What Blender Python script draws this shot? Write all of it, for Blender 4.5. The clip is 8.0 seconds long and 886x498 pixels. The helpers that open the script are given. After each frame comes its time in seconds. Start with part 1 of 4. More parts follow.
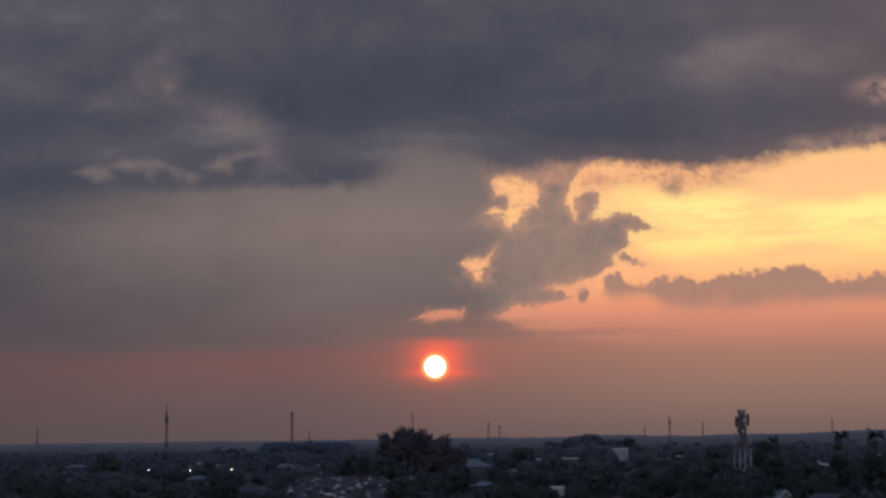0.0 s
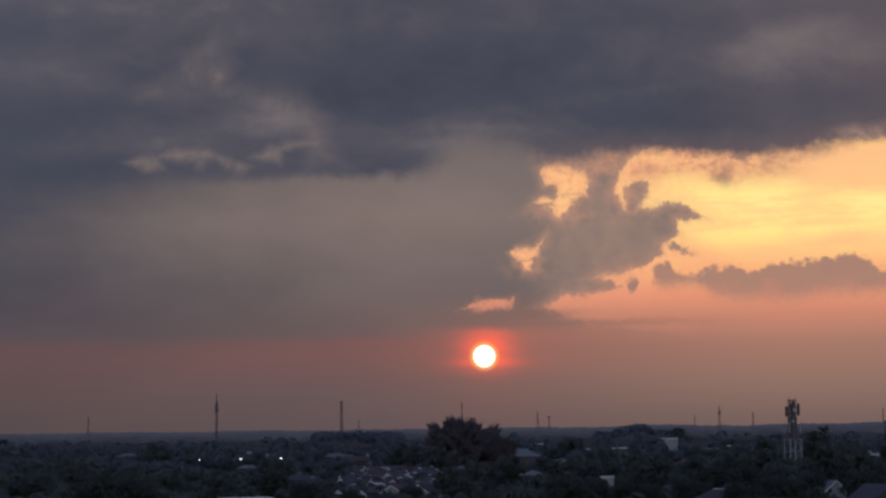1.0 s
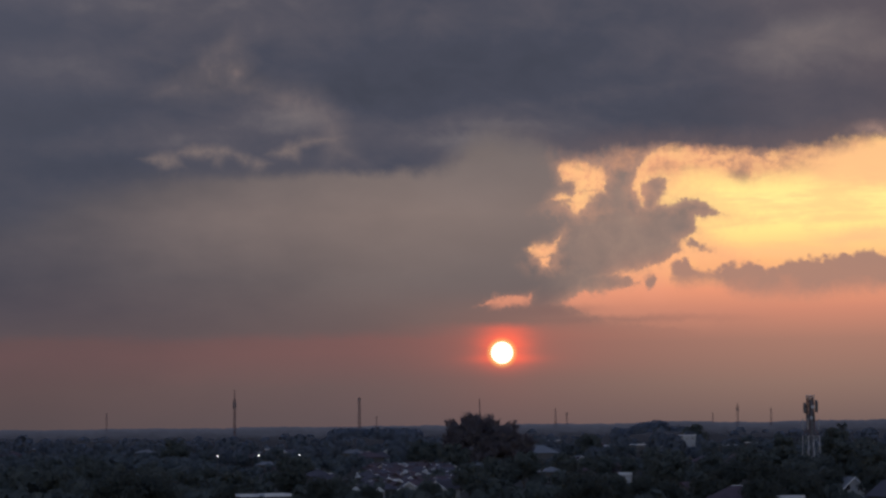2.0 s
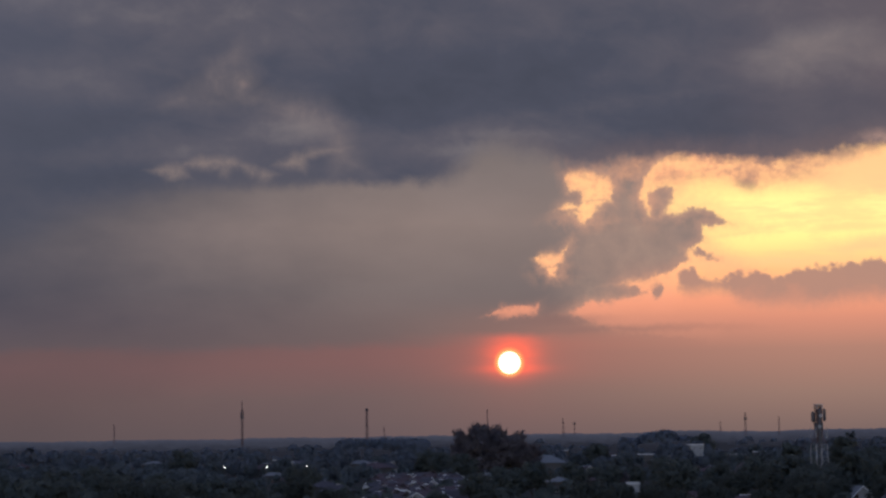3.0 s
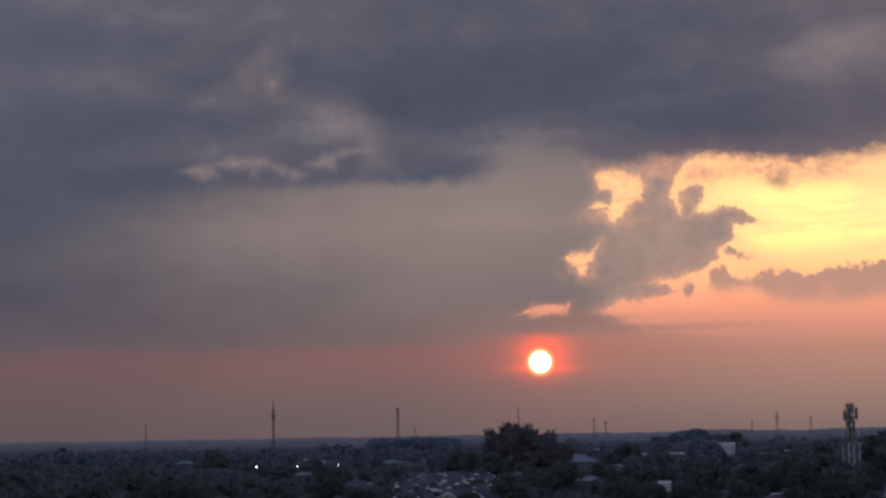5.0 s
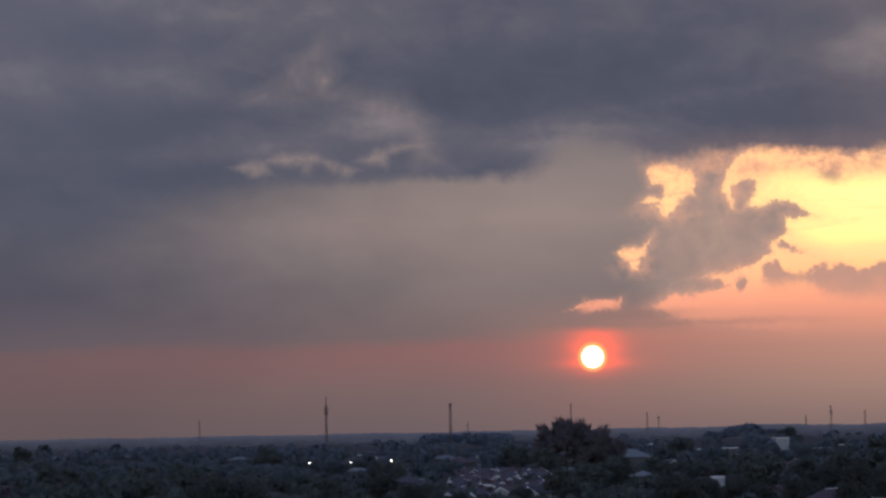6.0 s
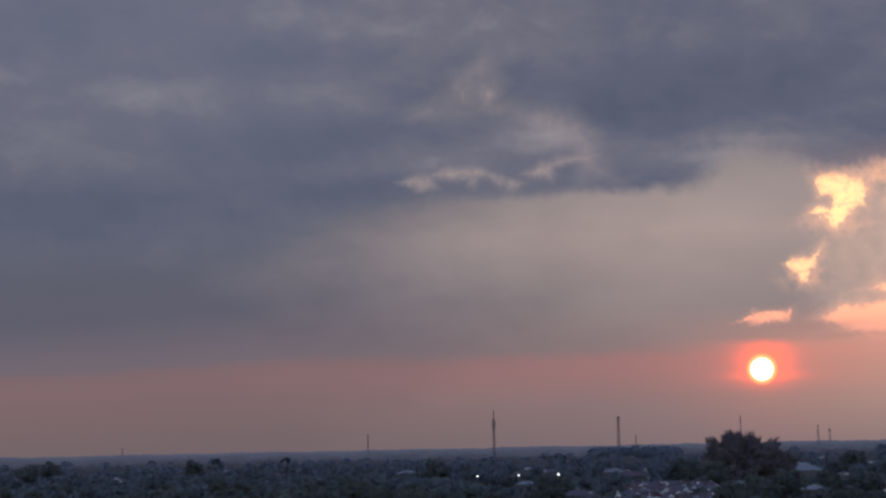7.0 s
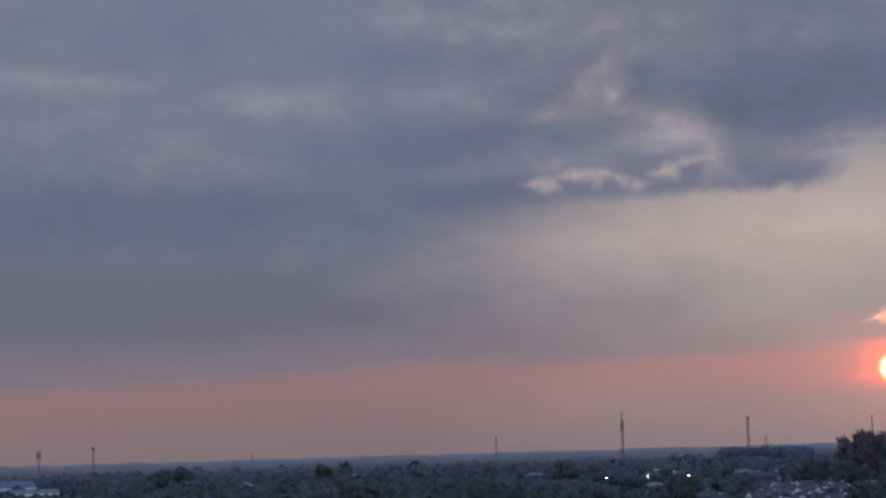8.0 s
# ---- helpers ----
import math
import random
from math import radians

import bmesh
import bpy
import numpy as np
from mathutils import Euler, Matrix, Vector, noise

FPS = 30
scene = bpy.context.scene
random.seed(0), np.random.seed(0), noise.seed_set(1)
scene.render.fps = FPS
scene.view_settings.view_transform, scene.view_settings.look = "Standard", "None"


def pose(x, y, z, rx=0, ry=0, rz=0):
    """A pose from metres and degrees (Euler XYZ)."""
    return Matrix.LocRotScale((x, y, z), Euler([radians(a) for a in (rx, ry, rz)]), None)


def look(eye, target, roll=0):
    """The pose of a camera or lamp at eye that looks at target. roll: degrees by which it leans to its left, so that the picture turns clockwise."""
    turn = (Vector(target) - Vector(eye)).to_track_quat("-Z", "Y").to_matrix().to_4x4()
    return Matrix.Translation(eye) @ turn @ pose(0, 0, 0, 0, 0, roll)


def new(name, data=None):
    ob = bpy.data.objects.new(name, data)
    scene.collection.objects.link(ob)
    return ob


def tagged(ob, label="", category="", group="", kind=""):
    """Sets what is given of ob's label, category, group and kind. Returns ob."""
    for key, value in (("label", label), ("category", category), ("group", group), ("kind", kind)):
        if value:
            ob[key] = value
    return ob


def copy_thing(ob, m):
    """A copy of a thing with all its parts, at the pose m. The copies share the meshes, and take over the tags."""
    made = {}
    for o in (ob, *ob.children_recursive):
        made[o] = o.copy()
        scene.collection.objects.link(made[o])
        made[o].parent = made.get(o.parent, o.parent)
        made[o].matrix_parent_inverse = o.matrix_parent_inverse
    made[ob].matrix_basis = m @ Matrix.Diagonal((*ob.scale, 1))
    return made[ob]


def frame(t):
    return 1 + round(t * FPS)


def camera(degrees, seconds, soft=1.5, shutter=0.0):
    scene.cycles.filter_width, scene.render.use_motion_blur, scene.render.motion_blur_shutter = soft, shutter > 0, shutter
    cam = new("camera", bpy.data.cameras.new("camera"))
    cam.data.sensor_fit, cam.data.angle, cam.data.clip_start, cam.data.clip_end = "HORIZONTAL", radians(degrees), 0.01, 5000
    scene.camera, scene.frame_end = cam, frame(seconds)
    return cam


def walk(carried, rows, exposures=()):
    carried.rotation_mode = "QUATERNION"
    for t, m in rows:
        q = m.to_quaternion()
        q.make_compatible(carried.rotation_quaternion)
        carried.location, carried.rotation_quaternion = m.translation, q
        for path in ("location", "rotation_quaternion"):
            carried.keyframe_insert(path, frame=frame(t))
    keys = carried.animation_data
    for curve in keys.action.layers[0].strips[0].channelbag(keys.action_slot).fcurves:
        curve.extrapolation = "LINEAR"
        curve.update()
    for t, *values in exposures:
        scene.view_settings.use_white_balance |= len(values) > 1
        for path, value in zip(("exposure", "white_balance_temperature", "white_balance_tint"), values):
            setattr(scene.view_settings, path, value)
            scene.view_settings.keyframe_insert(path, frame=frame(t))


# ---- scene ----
# The camera stands on a high balcony and pans slowly to its left.
cam = camera(24.0, 8.0, soft=2.6)
EYE = 20.0
ROWS = [
    (0.0, 0.000, 5.163, -0.724),
    (0.5, 0.857, 5.059, -0.793),
    (1.0, 1.358, 4.894, -0.663),
    (1.5, 1.812, 4.806, -0.575),
    (1.7, 1.830, 4.780, -0.600),
    (2.8, 1.970, 5.020, -0.820),
    (3.0, 2.035, 5.086, -0.856),
    (3.5, 2.110, 5.178, -0.969),
    (4.0, 2.161, 5.211, -0.863),
    (4.2, 2.190, 5.205, -0.880),
    (5.3, 3.300, 5.045, -1.000),
    (5.5, 3.581, 5.032, -1.018),
    (6.0, 4.303, 4.983, -1.114),
    (6.5, 6.896, 5.309, -1.207),
    (6.7, 7.964, 5.382, -1.200),
    (7.0, 8.879, 5.437, -1.189),
    (7.5, 10.715, 5.600, -1.700),
    (8.0, 12.339, 5.587, -1.666),
]
EXPOSURES = [(0.0, 0.05, 6620, 13), (1.5, 0.02, 6600, 13), (3.0, 0.28, 6560, 13), (4.0, 0.35, 6550, 13), (5.5, 0.44, 6530, 13), (6.0, 0.50, 6500, 13), (6.5, 0.65, 6420, 12), (7.0, 0.89, 6330, 11), (7.5, 1.05, 6260, 10), (8.0, 1.25, 6200, 9)]
walk(cam, [(t, pose(0, 0, EYE, 90 + tilt, 0, turn) @ pose(0, 0, 0, 0, 0, lean)) for t, turn, tilt, lean in ROWS], EXPOSURES)

# ---- sky ----
world = bpy.data.worlds.new("evening_sky")
scene.world = world
world.use_nodes = True
NT = world.node_tree
NT.nodes.clear()


def lin(r, g, b):
    """Linear colour from an eight-bit screen colour."""
    return tuple((c / 255 / 12.92) if c < 10.3 else ((c / 255 + 0.055) / 1.055) ** 2.4 for c in (r, g, b)) + (1.0,)


class Sock:
    """A node's output, with arithmetic."""

    def __init__(self, tree, socket):
        self.tree, self.s = tree, socket

    def op(self, kind, *others, clamp=False):
        n = self.tree.nodes.new("ShaderNodeMath")
        n.operation, n.use_clamp = kind, clamp
        for i, v in enumerate((self, *others)):
            if isinstance(v, Sock):
                self.tree.links.new(v.s, n.inputs[i])
            else:
                n.inputs[i].default_value = v
        return Sock(self.tree, n.outputs[0])

    def __add__(self, o): return self.op("ADD", o)
    def __sub__(self, o): return self.op("SUBTRACT", o)
    def __mul__(self, o): return self.op("MULTIPLY", o)
    def __truediv__(self, o): return self.op("DIVIDE", o)
    def __pow__(self, o): return self.op("POWER", o)
    def max(self, o): return self.op("MAXIMUM", o)
    def min(self, o): return self.op("MINIMUM", o)

    def smooth(self, a, b):
        n = self.tree.nodes.new("ShaderNodeMapRange")
        n.interpolation_type = "SMOOTHSTEP"
        self.tree.links.new(self.s, n.inputs[0])
        n.inputs[1].default_value, n.inputs[2].default_value = (a, b) if a < b else (b, a)
        n.inputs[3].default_value, n.inputs[4].default_value = (0, 1) if a < b else (1, 0)
        return Sock(self.tree, n.outputs[0])

    def ramp(self, low, high, stops):
        """Colours against this value: (value, colour) pairs."""
        n = self.tree.nodes.new("ShaderNodeValToRGB")
        e = n.color_ramp.elements
        while len(e) < len(stops):
            e.new(0.5)
        for el, (at_value, col) in zip(e, stops):
            el.position = (at_value - low) / (high - low)
        for i, (at_value, col) in enumerate(stops):
            e[i].color = col
        self.tree.links.new(((self - low) / (high - low)).s, n.inputs[0])
        return Sock(self.tree, n.outputs[0])


def vec(tree, x, y, z=0.0):
    n = tree.nodes.new("ShaderNodeCombineXYZ")
    for i, v in enumerate((x, y, z)):
        if isinstance(v, Sock):
            tree.links.new(v.s, n.inputs[i])
        else:
            n.inputs[i].default_value = v
    return Sock(tree, n.outputs[0])


def fuzz(tree, vector, scale, detail=4.0, rough=0.55, warp=0.0):
    n = tree.nodes.new("ShaderNodeTexNoise")
    tree.links.new(vector.s, n.inputs["Vector"])
    n.inputs["Scale"].default_value, n.inputs["Detail"].default_value = scale, detail
    n.inputs["Roughness"].default_value, n.inputs["Distortion"].default_value = rough, warp
    return Sock(tree, n.outputs["Fac"])


def blend(tree, fac, a, b, mode="MIX"):
    n = tree.nodes.new("ShaderNodeMix")
    n.data_type, n.blend_type = "RGBA", mode
    for i, v in ((0, fac), (6, a), (7, b)):
        if isinstance(v, Sock):
            tree.links.new(v.s, n.inputs[i])
        else:
            n.inputs[i].default_value = v
    return Sock(tree, n.outputs[2])


coord = NT.nodes.new("ShaderNodeTexCoord")
split = NT.nodes.new("ShaderNodeSeparateXYZ")
NT.links.new(coord.outputs["Generated"], split.inputs[0])
wx, wy, wz = (Sock(NT, o) for o in split.outputs)
AZ = wx.op("ARCTAN2", wy) * 57.29578
EL = wz.min(1.0).max(-1.0).op("ARCSINE") * 57.29578


def chart(x, y, turn=0.06, tilt=5.163, lean=-0.724):
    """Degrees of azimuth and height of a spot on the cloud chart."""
    dx, dy, r = (x - 784) / 64.4, (441 - y) / 64.4, radians(lean)
    el = tilt + dx * math.sin(r) + dy * math.cos(r)
    return (dx * math.cos(r) - dy * math.sin(r)) / math.cos(radians(el)) - turn, el


def chart_left(x, y):
    return chart(x, y, 12.339, 5.587, -1.666)


# ragged edges: the chart is warped by noise at several scales
puff_u = fuzz(NT, vec(NT, AZ, EL, 3.1), 1.1, 7.0, 0.66) - 0.5
puff_v = fuzz(NT, vec(NT, AZ, EL, 17.7), 1.1, 7.0, 0.66) - 0.5
curl = fuzz(NT, vec(NT, AZ, EL, 40.0), 4.5, 4.0, 0.6) - 0.5
UW = AZ + puff_u * 0.36 + curl * 0.12
VW = EL + puff_v * 0.32 + curl * 0.12
wisp = fuzz(NT, vec(NT, AZ * 0.35, EL * 1.3, 8.0), 0.55, 6.0, 0.6, 0.4) - 0.5
UD = AZ + puff_u * 0.9 + wisp * 0.4
VD = EL + puff_v * 0.6 + wisp * 0.35


# crisp heaps: a smaller warp, so that their outline keeps its shape
crumb = fuzz(NT, vec(NT, AZ, EL, 55.0), 6.5, 4.0, 0.62) - 0.5
swell = fuzz(NT, vec(NT, AZ, EL, 28.0), 2.6, 6.0, 0.62)
swell_v = fuzz(NT, vec(NT, AZ, EL, 48.0), 2.6, 6.0, 0.62)
fray_u = fuzz(NT, vec(NT, AZ, EL, 64.0), 6.0, 5.0, 0.6) - 0.5
fray_v = fuzz(NT, vec(NT, AZ, EL, 76.0), 6.0, 5.0, 0.6) - 0.5
UC = AZ + (swell - 0.5) * 0.16 + fray_u * 0.26
VC = EL + (swell_v - 0.5) * 0.16 + fray_v * 0.26
UV1 = vec(NT, UC, VC, 1.0)
UV_SOFT = vec(NT, AZ + (swell - 0.5) * 0.22 + fray_u * 0.05, EL + (swell_v - 0.5) * 0.22 + fray_v * 0.05, 1.0)


def facet(*corners, uv=UV1):
    """Positive inside a convex piece of cloud with these corners, in degrees from its nearest side."""
    spots = [chart(*c) for c in corners]
    mu, mv = sum(p[0] for p in spots) / len(spots), sum(p[1] for p in spots) / len(spots)
    out = None
    for (au, av), (bu, bv) in zip(spots, spots[1:] + spots[:1]):
        nu, nv = av - bv, bu - au
        k = 1 / math.hypot(nu, nv)
        if (mu - au) * nu + (mv - av) * nv < 0:
            k = -k
        n = NT.nodes.new("ShaderNodeVectorMath")
        n.operation = "DOT_PRODUCT"
        NT.links.new(uv.s, n.inputs[0])
        n.inputs[1].default_value = (nu * k, nv * k, -(au * nu + av * nv) * k)
        side = Sock(NT, n.outputs["Value"])
        out = side if out is None else out.min(side)
    return out


def knobs(seed, scale):
    """Rounded heads, as on cauliflower: high in the middle of each cell."""
    n = NT.nodes.new("ShaderNodeTexVoronoi")
    n.feature = "SMOOTH_F1"
    n.inputs["Smoothness"].default_value, n.inputs["Scale"].default_value = 0.25, scale
    NT.links.new(vec(NT, UW, VW, seed).s, n.inputs["Vector"])
    return Sock(NT, n.outputs["Distance"]) * -1.0 + 0.45



def lobe(spot, rx, ry, uu=UW, vv=VW):
    """Positive inside an ellipse on the sky, in degrees from its rim."""
    ru, rv = rx / 64.4, ry / 64.4
    a, b = (uu - spot[0]) * (1 / ru), (vv - spot[1]) * (1 / rv)
    return ((a * a + b * b).op("SQRT") * -1.0 + 1.0) * min(ru, rv)


def against_azimuth(pairs, u):
    """A height over the horizon that changes with azimuth, through (azimuth, height) pairs."""
    n = NT.nodes.new("ShaderNodeFloatCurve")
    pts = n.mapping.curves[0].points
    full = [(-30, pairs[0][1])] + pairs + [(20, pairs[-1][1])]
    while len(pts) < len(full):
        pts.new(0.5, 0.5)
    for p, (a, e) in zip(pts, full):
        p.location = ((a + 30) / 50, e / 16)
    n.mapping.update()
    NT.links.new(((u + 30.0) / 50.0).s, n.inputs["Value"])
    return Sock(NT, n.outputs[0]) * 16.0


def union(lobes):
    out = lobes[0]
    for other in lobes[1:]:
        out = out.max(other)
    return out


# colour of the haze and of the thin veil, from the horizon up: far left, middle, and under the sunlit opening
band = EL + (fuzz(NT, vec(NT, AZ * 0.4, EL, 33.0), 0.7, 5.0, 0.6) - 0.5) * 0.5 + (puff_v * 0.2) + AZ.smooth(-12.0, -24.0) * 0.38
veil_left = band.ramp(-1, 15, [(-0.6, lin(82, 72, 75)), (0.1, lin(85, 74, 76)), (1.0, lin(91, 76, 77)), (1.9, lin(97, 77, 79)), (2.25, lin(95, 77, 79)), (2.5, lin(86, 77, 82)), (3.2, lin(79, 74, 82)), (4.0, lin(71, 70, 80)), (6.0, lin(70, 72, 82)), (9.0, lin(78, 79, 89))])
veil_mid = band.ramp(-1, 15, [(-0.6, lin(96, 80, 82)), (0.1, lin(97, 83, 84)), (1.0, lin(105, 87, 86)), (2.0, lin(119, 88, 86)), (2.35, lin(119, 88, 86)), (2.6, lin(105, 90, 89)),
                            (4.0, lin(112, 101, 99)), (5.8, lin(128, 114, 109)), (7.5, lin(115, 106, 104)), (11.0, lin(84, 85, 97))])
mottle = fuzz(NT, vec(NT, AZ * 0.4, EL * 0.8, 60.0), 0.6, 5.0, 0.52, 0.0) - 0.5
veil = blend(NT, (AZ + mottle * 6.0).smooth(-2.0, -16.0), veil_mid, veil_left)
shade = mottle * 0.28 + 1.0
veil = blend(NT, EL.smooth(1.5, 4.5), veil, blend(NT, 1.0, veil, vec(NT, shade, shade, shade), "MULTIPLY"))
glow = EL.ramp(-1, 15, [(-0.6, lin(106, 90, 88)), (0.1, lin(117, 97, 92)), (1.0, lin(139, 111, 100)), (2.2, lin(165, 121, 105)), (3.0, lin(202, 135, 111)), (3.6, lin(230, 150, 116)),
                        (4.4, lin(250, 186, 126)), (5.2, lin(255, 230, 142)), (6.0, lin(255, 238, 150)), (6.9, lin(255, 216, 138)), (8.0, lin(240, 182, 127))])
streak = fuzz(NT, vec(NT, AZ * 0.28, EL * 1.5, 5.0), 0.9, 6.0, 0.62, 0.3)
glow = blend(NT, streak.smooth(0.46, 0.66) * EL.smooth(4.0, 4.8) * 0.6, glow, lin(250, 194, 134))
peach = union([lobe(chart(1460, 322), 220, 46, UD, VD), lobe(chart(1410, 445), 110, 18, UD, VD), lobe(chart(1515, 408), 36, 6, UD, VD), lobe(chart(1250, 470), 120, 10, UD, VD)])
glow = blend(NT, peach.smooth(-0.15, 0.35) * 0.8, glow, lin(250, 190, 136))
# the open, bright part and the cumulus that stands before it
opening = union([UC - 5.1, facet((873, 322), (884, 310), (905, 309), (950, 322), (950, 348), (880, 347)), facet((900, 330), (950, 322), (959, 338), (956, 364), (903, 366)),
                 facet((903, 362), (946, 362), (930, 386), (905, 392), (893, 378)), facet((856, 389), (864, 375), (880, 369), (908, 374), (906, 388), (880, 382)), facet((888, 382), (928, 382), (942, 396), (912, 410), (901, 402)),
                 facet((819, 466), (832, 456), (867, 456), (869, 471), (850, 482), (835, 481)), facet((860, 461), (884, 439), (888, 446), (869, 473)), facet((838, 480), (860, 478), (855, 499), (845, 496)),
                 facet((1010, 326), (1046, 288), (1110, 270), (1180, 300), (1180, 380), (1070, 394), (1022, 392), (1005, 358)),
                 facet((878, 562), (950, 522), (1130, 430), (1400, 450), (1400, 640), (960, 596)), facet((936, 505), (1010, 498), (1080, 468), (1080, 520), (960, 522)), facet((736, 566), (760, 550), (826, 547), (824, 562), (775, 571))])
heap = union([facet((1021, 352), (1038, 341), (1069, 335), (1064, 350), (1070, 420), (1020, 420)), facet((956, 352), (975, 338), (1004, 336), (1009, 430), (950, 430)), facet((930, 373), (960, 365), (1000, 380), (960, 424), (914, 410)),
              facet((886, 414), (935, 386), (1078, 386), (1090, 468), (1058, 490), (1006, 507), (900, 510), (866, 474)), facet((1060, 391), (1085, 380), (1100, 375), (1118, 382), (1115, 404), (1109, 427), (1075, 436)),
              facet((1080, 379), (1116, 378), (1164, 408), (1132, 409), (1090, 416)), facet((1096, 452), (1114, 448), (1127, 458), (1154, 470), (1125, 468), (1100, 461)), facet((830, 500), (935, 500), (1000, 517), (1014, 528), (950, 541), (830, 548)),
              lobe(chart(1036, 525), 8, 9), lobe(chart(884, 357), 10, 8), lobe(chart(868, 395), 12, 8), lobe(chart(928, 393), 7, 6)]) + (knobs(1.0, 1.8) * 0.05 + knobs(5.0, 4.2) * 0.10 + knobs(9.0, 9.0) * 0.07)
depth = opening.min(heap * -1.0) + curl * 0.04 + crumb * 0.05
ease = (swell_v.smooth(0.42, 0.62) * 0.6 + AZ.smooth(4.6, 2.6) * 0.25).min(1.0)
mask_high = depth.smooth(-0.04, 0.07) * (ease * -1.0 + 1.0) + depth.smooth(-0.16, 0.22) * ease
mask_low = AZ.smooth(-5.0, 9.0)
high = EL.smooth(2.2, 3.8)
mask = mask_low * (high * -1.0 + 1.0) + mask_high * high
rimlight = depth.smooth(0.75, 0.05) * high
glow = blend(NT, rimlight * 0.6, glow, EL.ramp(3, 9, [(3.4, lin(228, 150, 120)), (4.6, lin(248, 172, 128)), (6.0, lin(252, 190, 132)), (7.5, lin(240, 178, 130))]))
glow = blend(NT, AZ.smooth(5.2, 2.8) * EL.smooth(3.6, 4.6) * (puff_v * 1.2 + 0.62), glow, lin(252, 182, 132))
glow = blend(NT, AZ.smooth(5.0, 3.6) * EL.smooth(4.2, 4.8) * (crumb + curl * 0.6).smooth(-0.05, 0.22) * 0.55, glow, lin(226, 158, 122))
# the heap is modelled by soft light and shade
body = fuzz(NT, vec(NT, AZ, EL, 71.0), 1.3, 6.0, 0.6, 0.3)
heap_shade = heap.smooth(-0.5, 0.4) * AZ.smooth(0.6, 2.4) * 0.8
low_heap = AZ.smooth(2.0, 4.0) * EL.smooth(4.9, 3.9) * EL.smooth(3.0, 3.6)
veil_heap = blend(NT, heap_shade, veil, body.ramp(0, 1, [(0.3, lin(136, 117, 108)), (0.52, lin(147, 124, 113)), (0.75, lin(160, 134, 119))]))
veil_heap = blend(NT, depth.smooth(-0.34, 0.0) * AZ.smooth(0.2, 2.0) * high * 0.40, veil_heap, lin(196, 148, 124))
half_lit = union([lobe(chart(975, 322), 32, 20), lobe(chart(1018, 362), 22, 40), lobe(chart(852, 492), 30, 14), lobe(chart(1000, 302), 70, 12), lobe(chart(905, 400), 46, 14)])
veil_heap = blend(NT, half_lit.smooth(-0.3, 0.35) * swell.smooth(0.34, 0.66) * 0.6, veil_heap, lin(204, 150, 122))
veil_heap = blend(NT, low_heap * 0.8, veil_heap, lin(164, 126, 112))
sky_col = blend(NT, mask, veil_heap, glow)
bar = union([lobe(chart(850, 573), 76, 9), lobe(chart(985, 590), 120, 5)])
sky_col = blend(NT, bar.smooth(-0.12, 0.14) * 0.55, sky_col, lin(128, 100, 94))
# ragged, half-lit cloud under the rim of the deck
RIM = [(-24.5, 5.45), (-18.3, 5.3), (-13.6, 5.5), (-12.5, 6.0), (-9.75, 6.7), (-8.6, 6.8), (-5.9, 6.98), (-2.05, 7.0), (-1.4, 7.37), (-0.6, 7.9), (0.15, 7.78), (0.8, 7.57), (1.85, 7.27), (3.4, 7.46), (7.3, 7.3), (9.6, 7.57), (12.2, 7.75)]
rim = against_azimuth(RIM, AZ + puff_u * 0.7)
over = VD + curl * (AZ.smooth(0.0, 3.0) * 0.2 + 0.05) - rim
ragged = fuzz(NT, vec(NT, AZ * 0.85, EL, 90.0), 1.7, 6.0, 0.62, 0.1)
shelf = over.smooth(-1.15, -0.35) * AZ.smooth(2.6, 3.6) * AZ.smooth(9.5, 6.5)
sky_col = blend(NT, shelf * depth.smooth(-0.05, 0.2) * 0.85, sky_col, ragged.ramp(0, 1, [(0.36, lin(246, 186, 132)), (0.50, lin(234, 166, 125)), (0.62, lin(206, 148, 118))]))
fringe = over.smooth(-0.75, -0.05) * ragged.smooth(0.44, 0.60) * AZ.smooth(0.5, 2.5) * AZ.smooth(10.0, 7.5)
hanging = union([facet((1150, 280), (1186, 296), (1172, 340), (1196, 352), (1262, 326), (1262, 280)), facet((1255, 280), (1258, 328), (1420, 290), (1420, 268)), facet((960, 300), (975, 330), (1010, 322), (1040, 286), (1000, 280))])
fringe = fringe.max(hanging.smooth(-0.16, 0.30) * (ragged.smooth(0.30, 0.56) * 0.4 + 0.6))
sky_col = blend(NT, fringe * 0.8, sky_col, ragged.ramp(0, 1, [(0.42, lin(208, 152, 118)), (0.54, lin(172, 132, 112)), (0.7, lin(140, 114, 104))]))
# bank of low cumulus under the bright part
BANK_TOP = [chart(*p) for p in ((1062, 500), (1085, 482), (1110, 490), (1140, 505), (1170, 492), (1214, 490), (1240, 498), (1273, 485), (1307, 481), (1347, 480), (1381, 473), (1416, 466), (1436, 478), (1475, 494), (1514, 490), (1568, 482), (1700, 470))]
BANK_LOW = [chart(*p) for p in ((1062, 512), (1090, 530), (1140, 524), (1190, 549), (1290, 555), (1390, 545), (1568, 538))]
bank = (against_azimuth(BANK_TOP, UC) + knobs(1.0, 1.8) * 0.16 + knobs(5.0, 4.2) * 0.26 + knobs(9.0, 9.0) * 0.10 - VC).min((VC - against_azimuth(BANK_LOW, UC)) * 0.35 + 0.02)
bank = bank.min(UC - chart(1072, 500)[0])
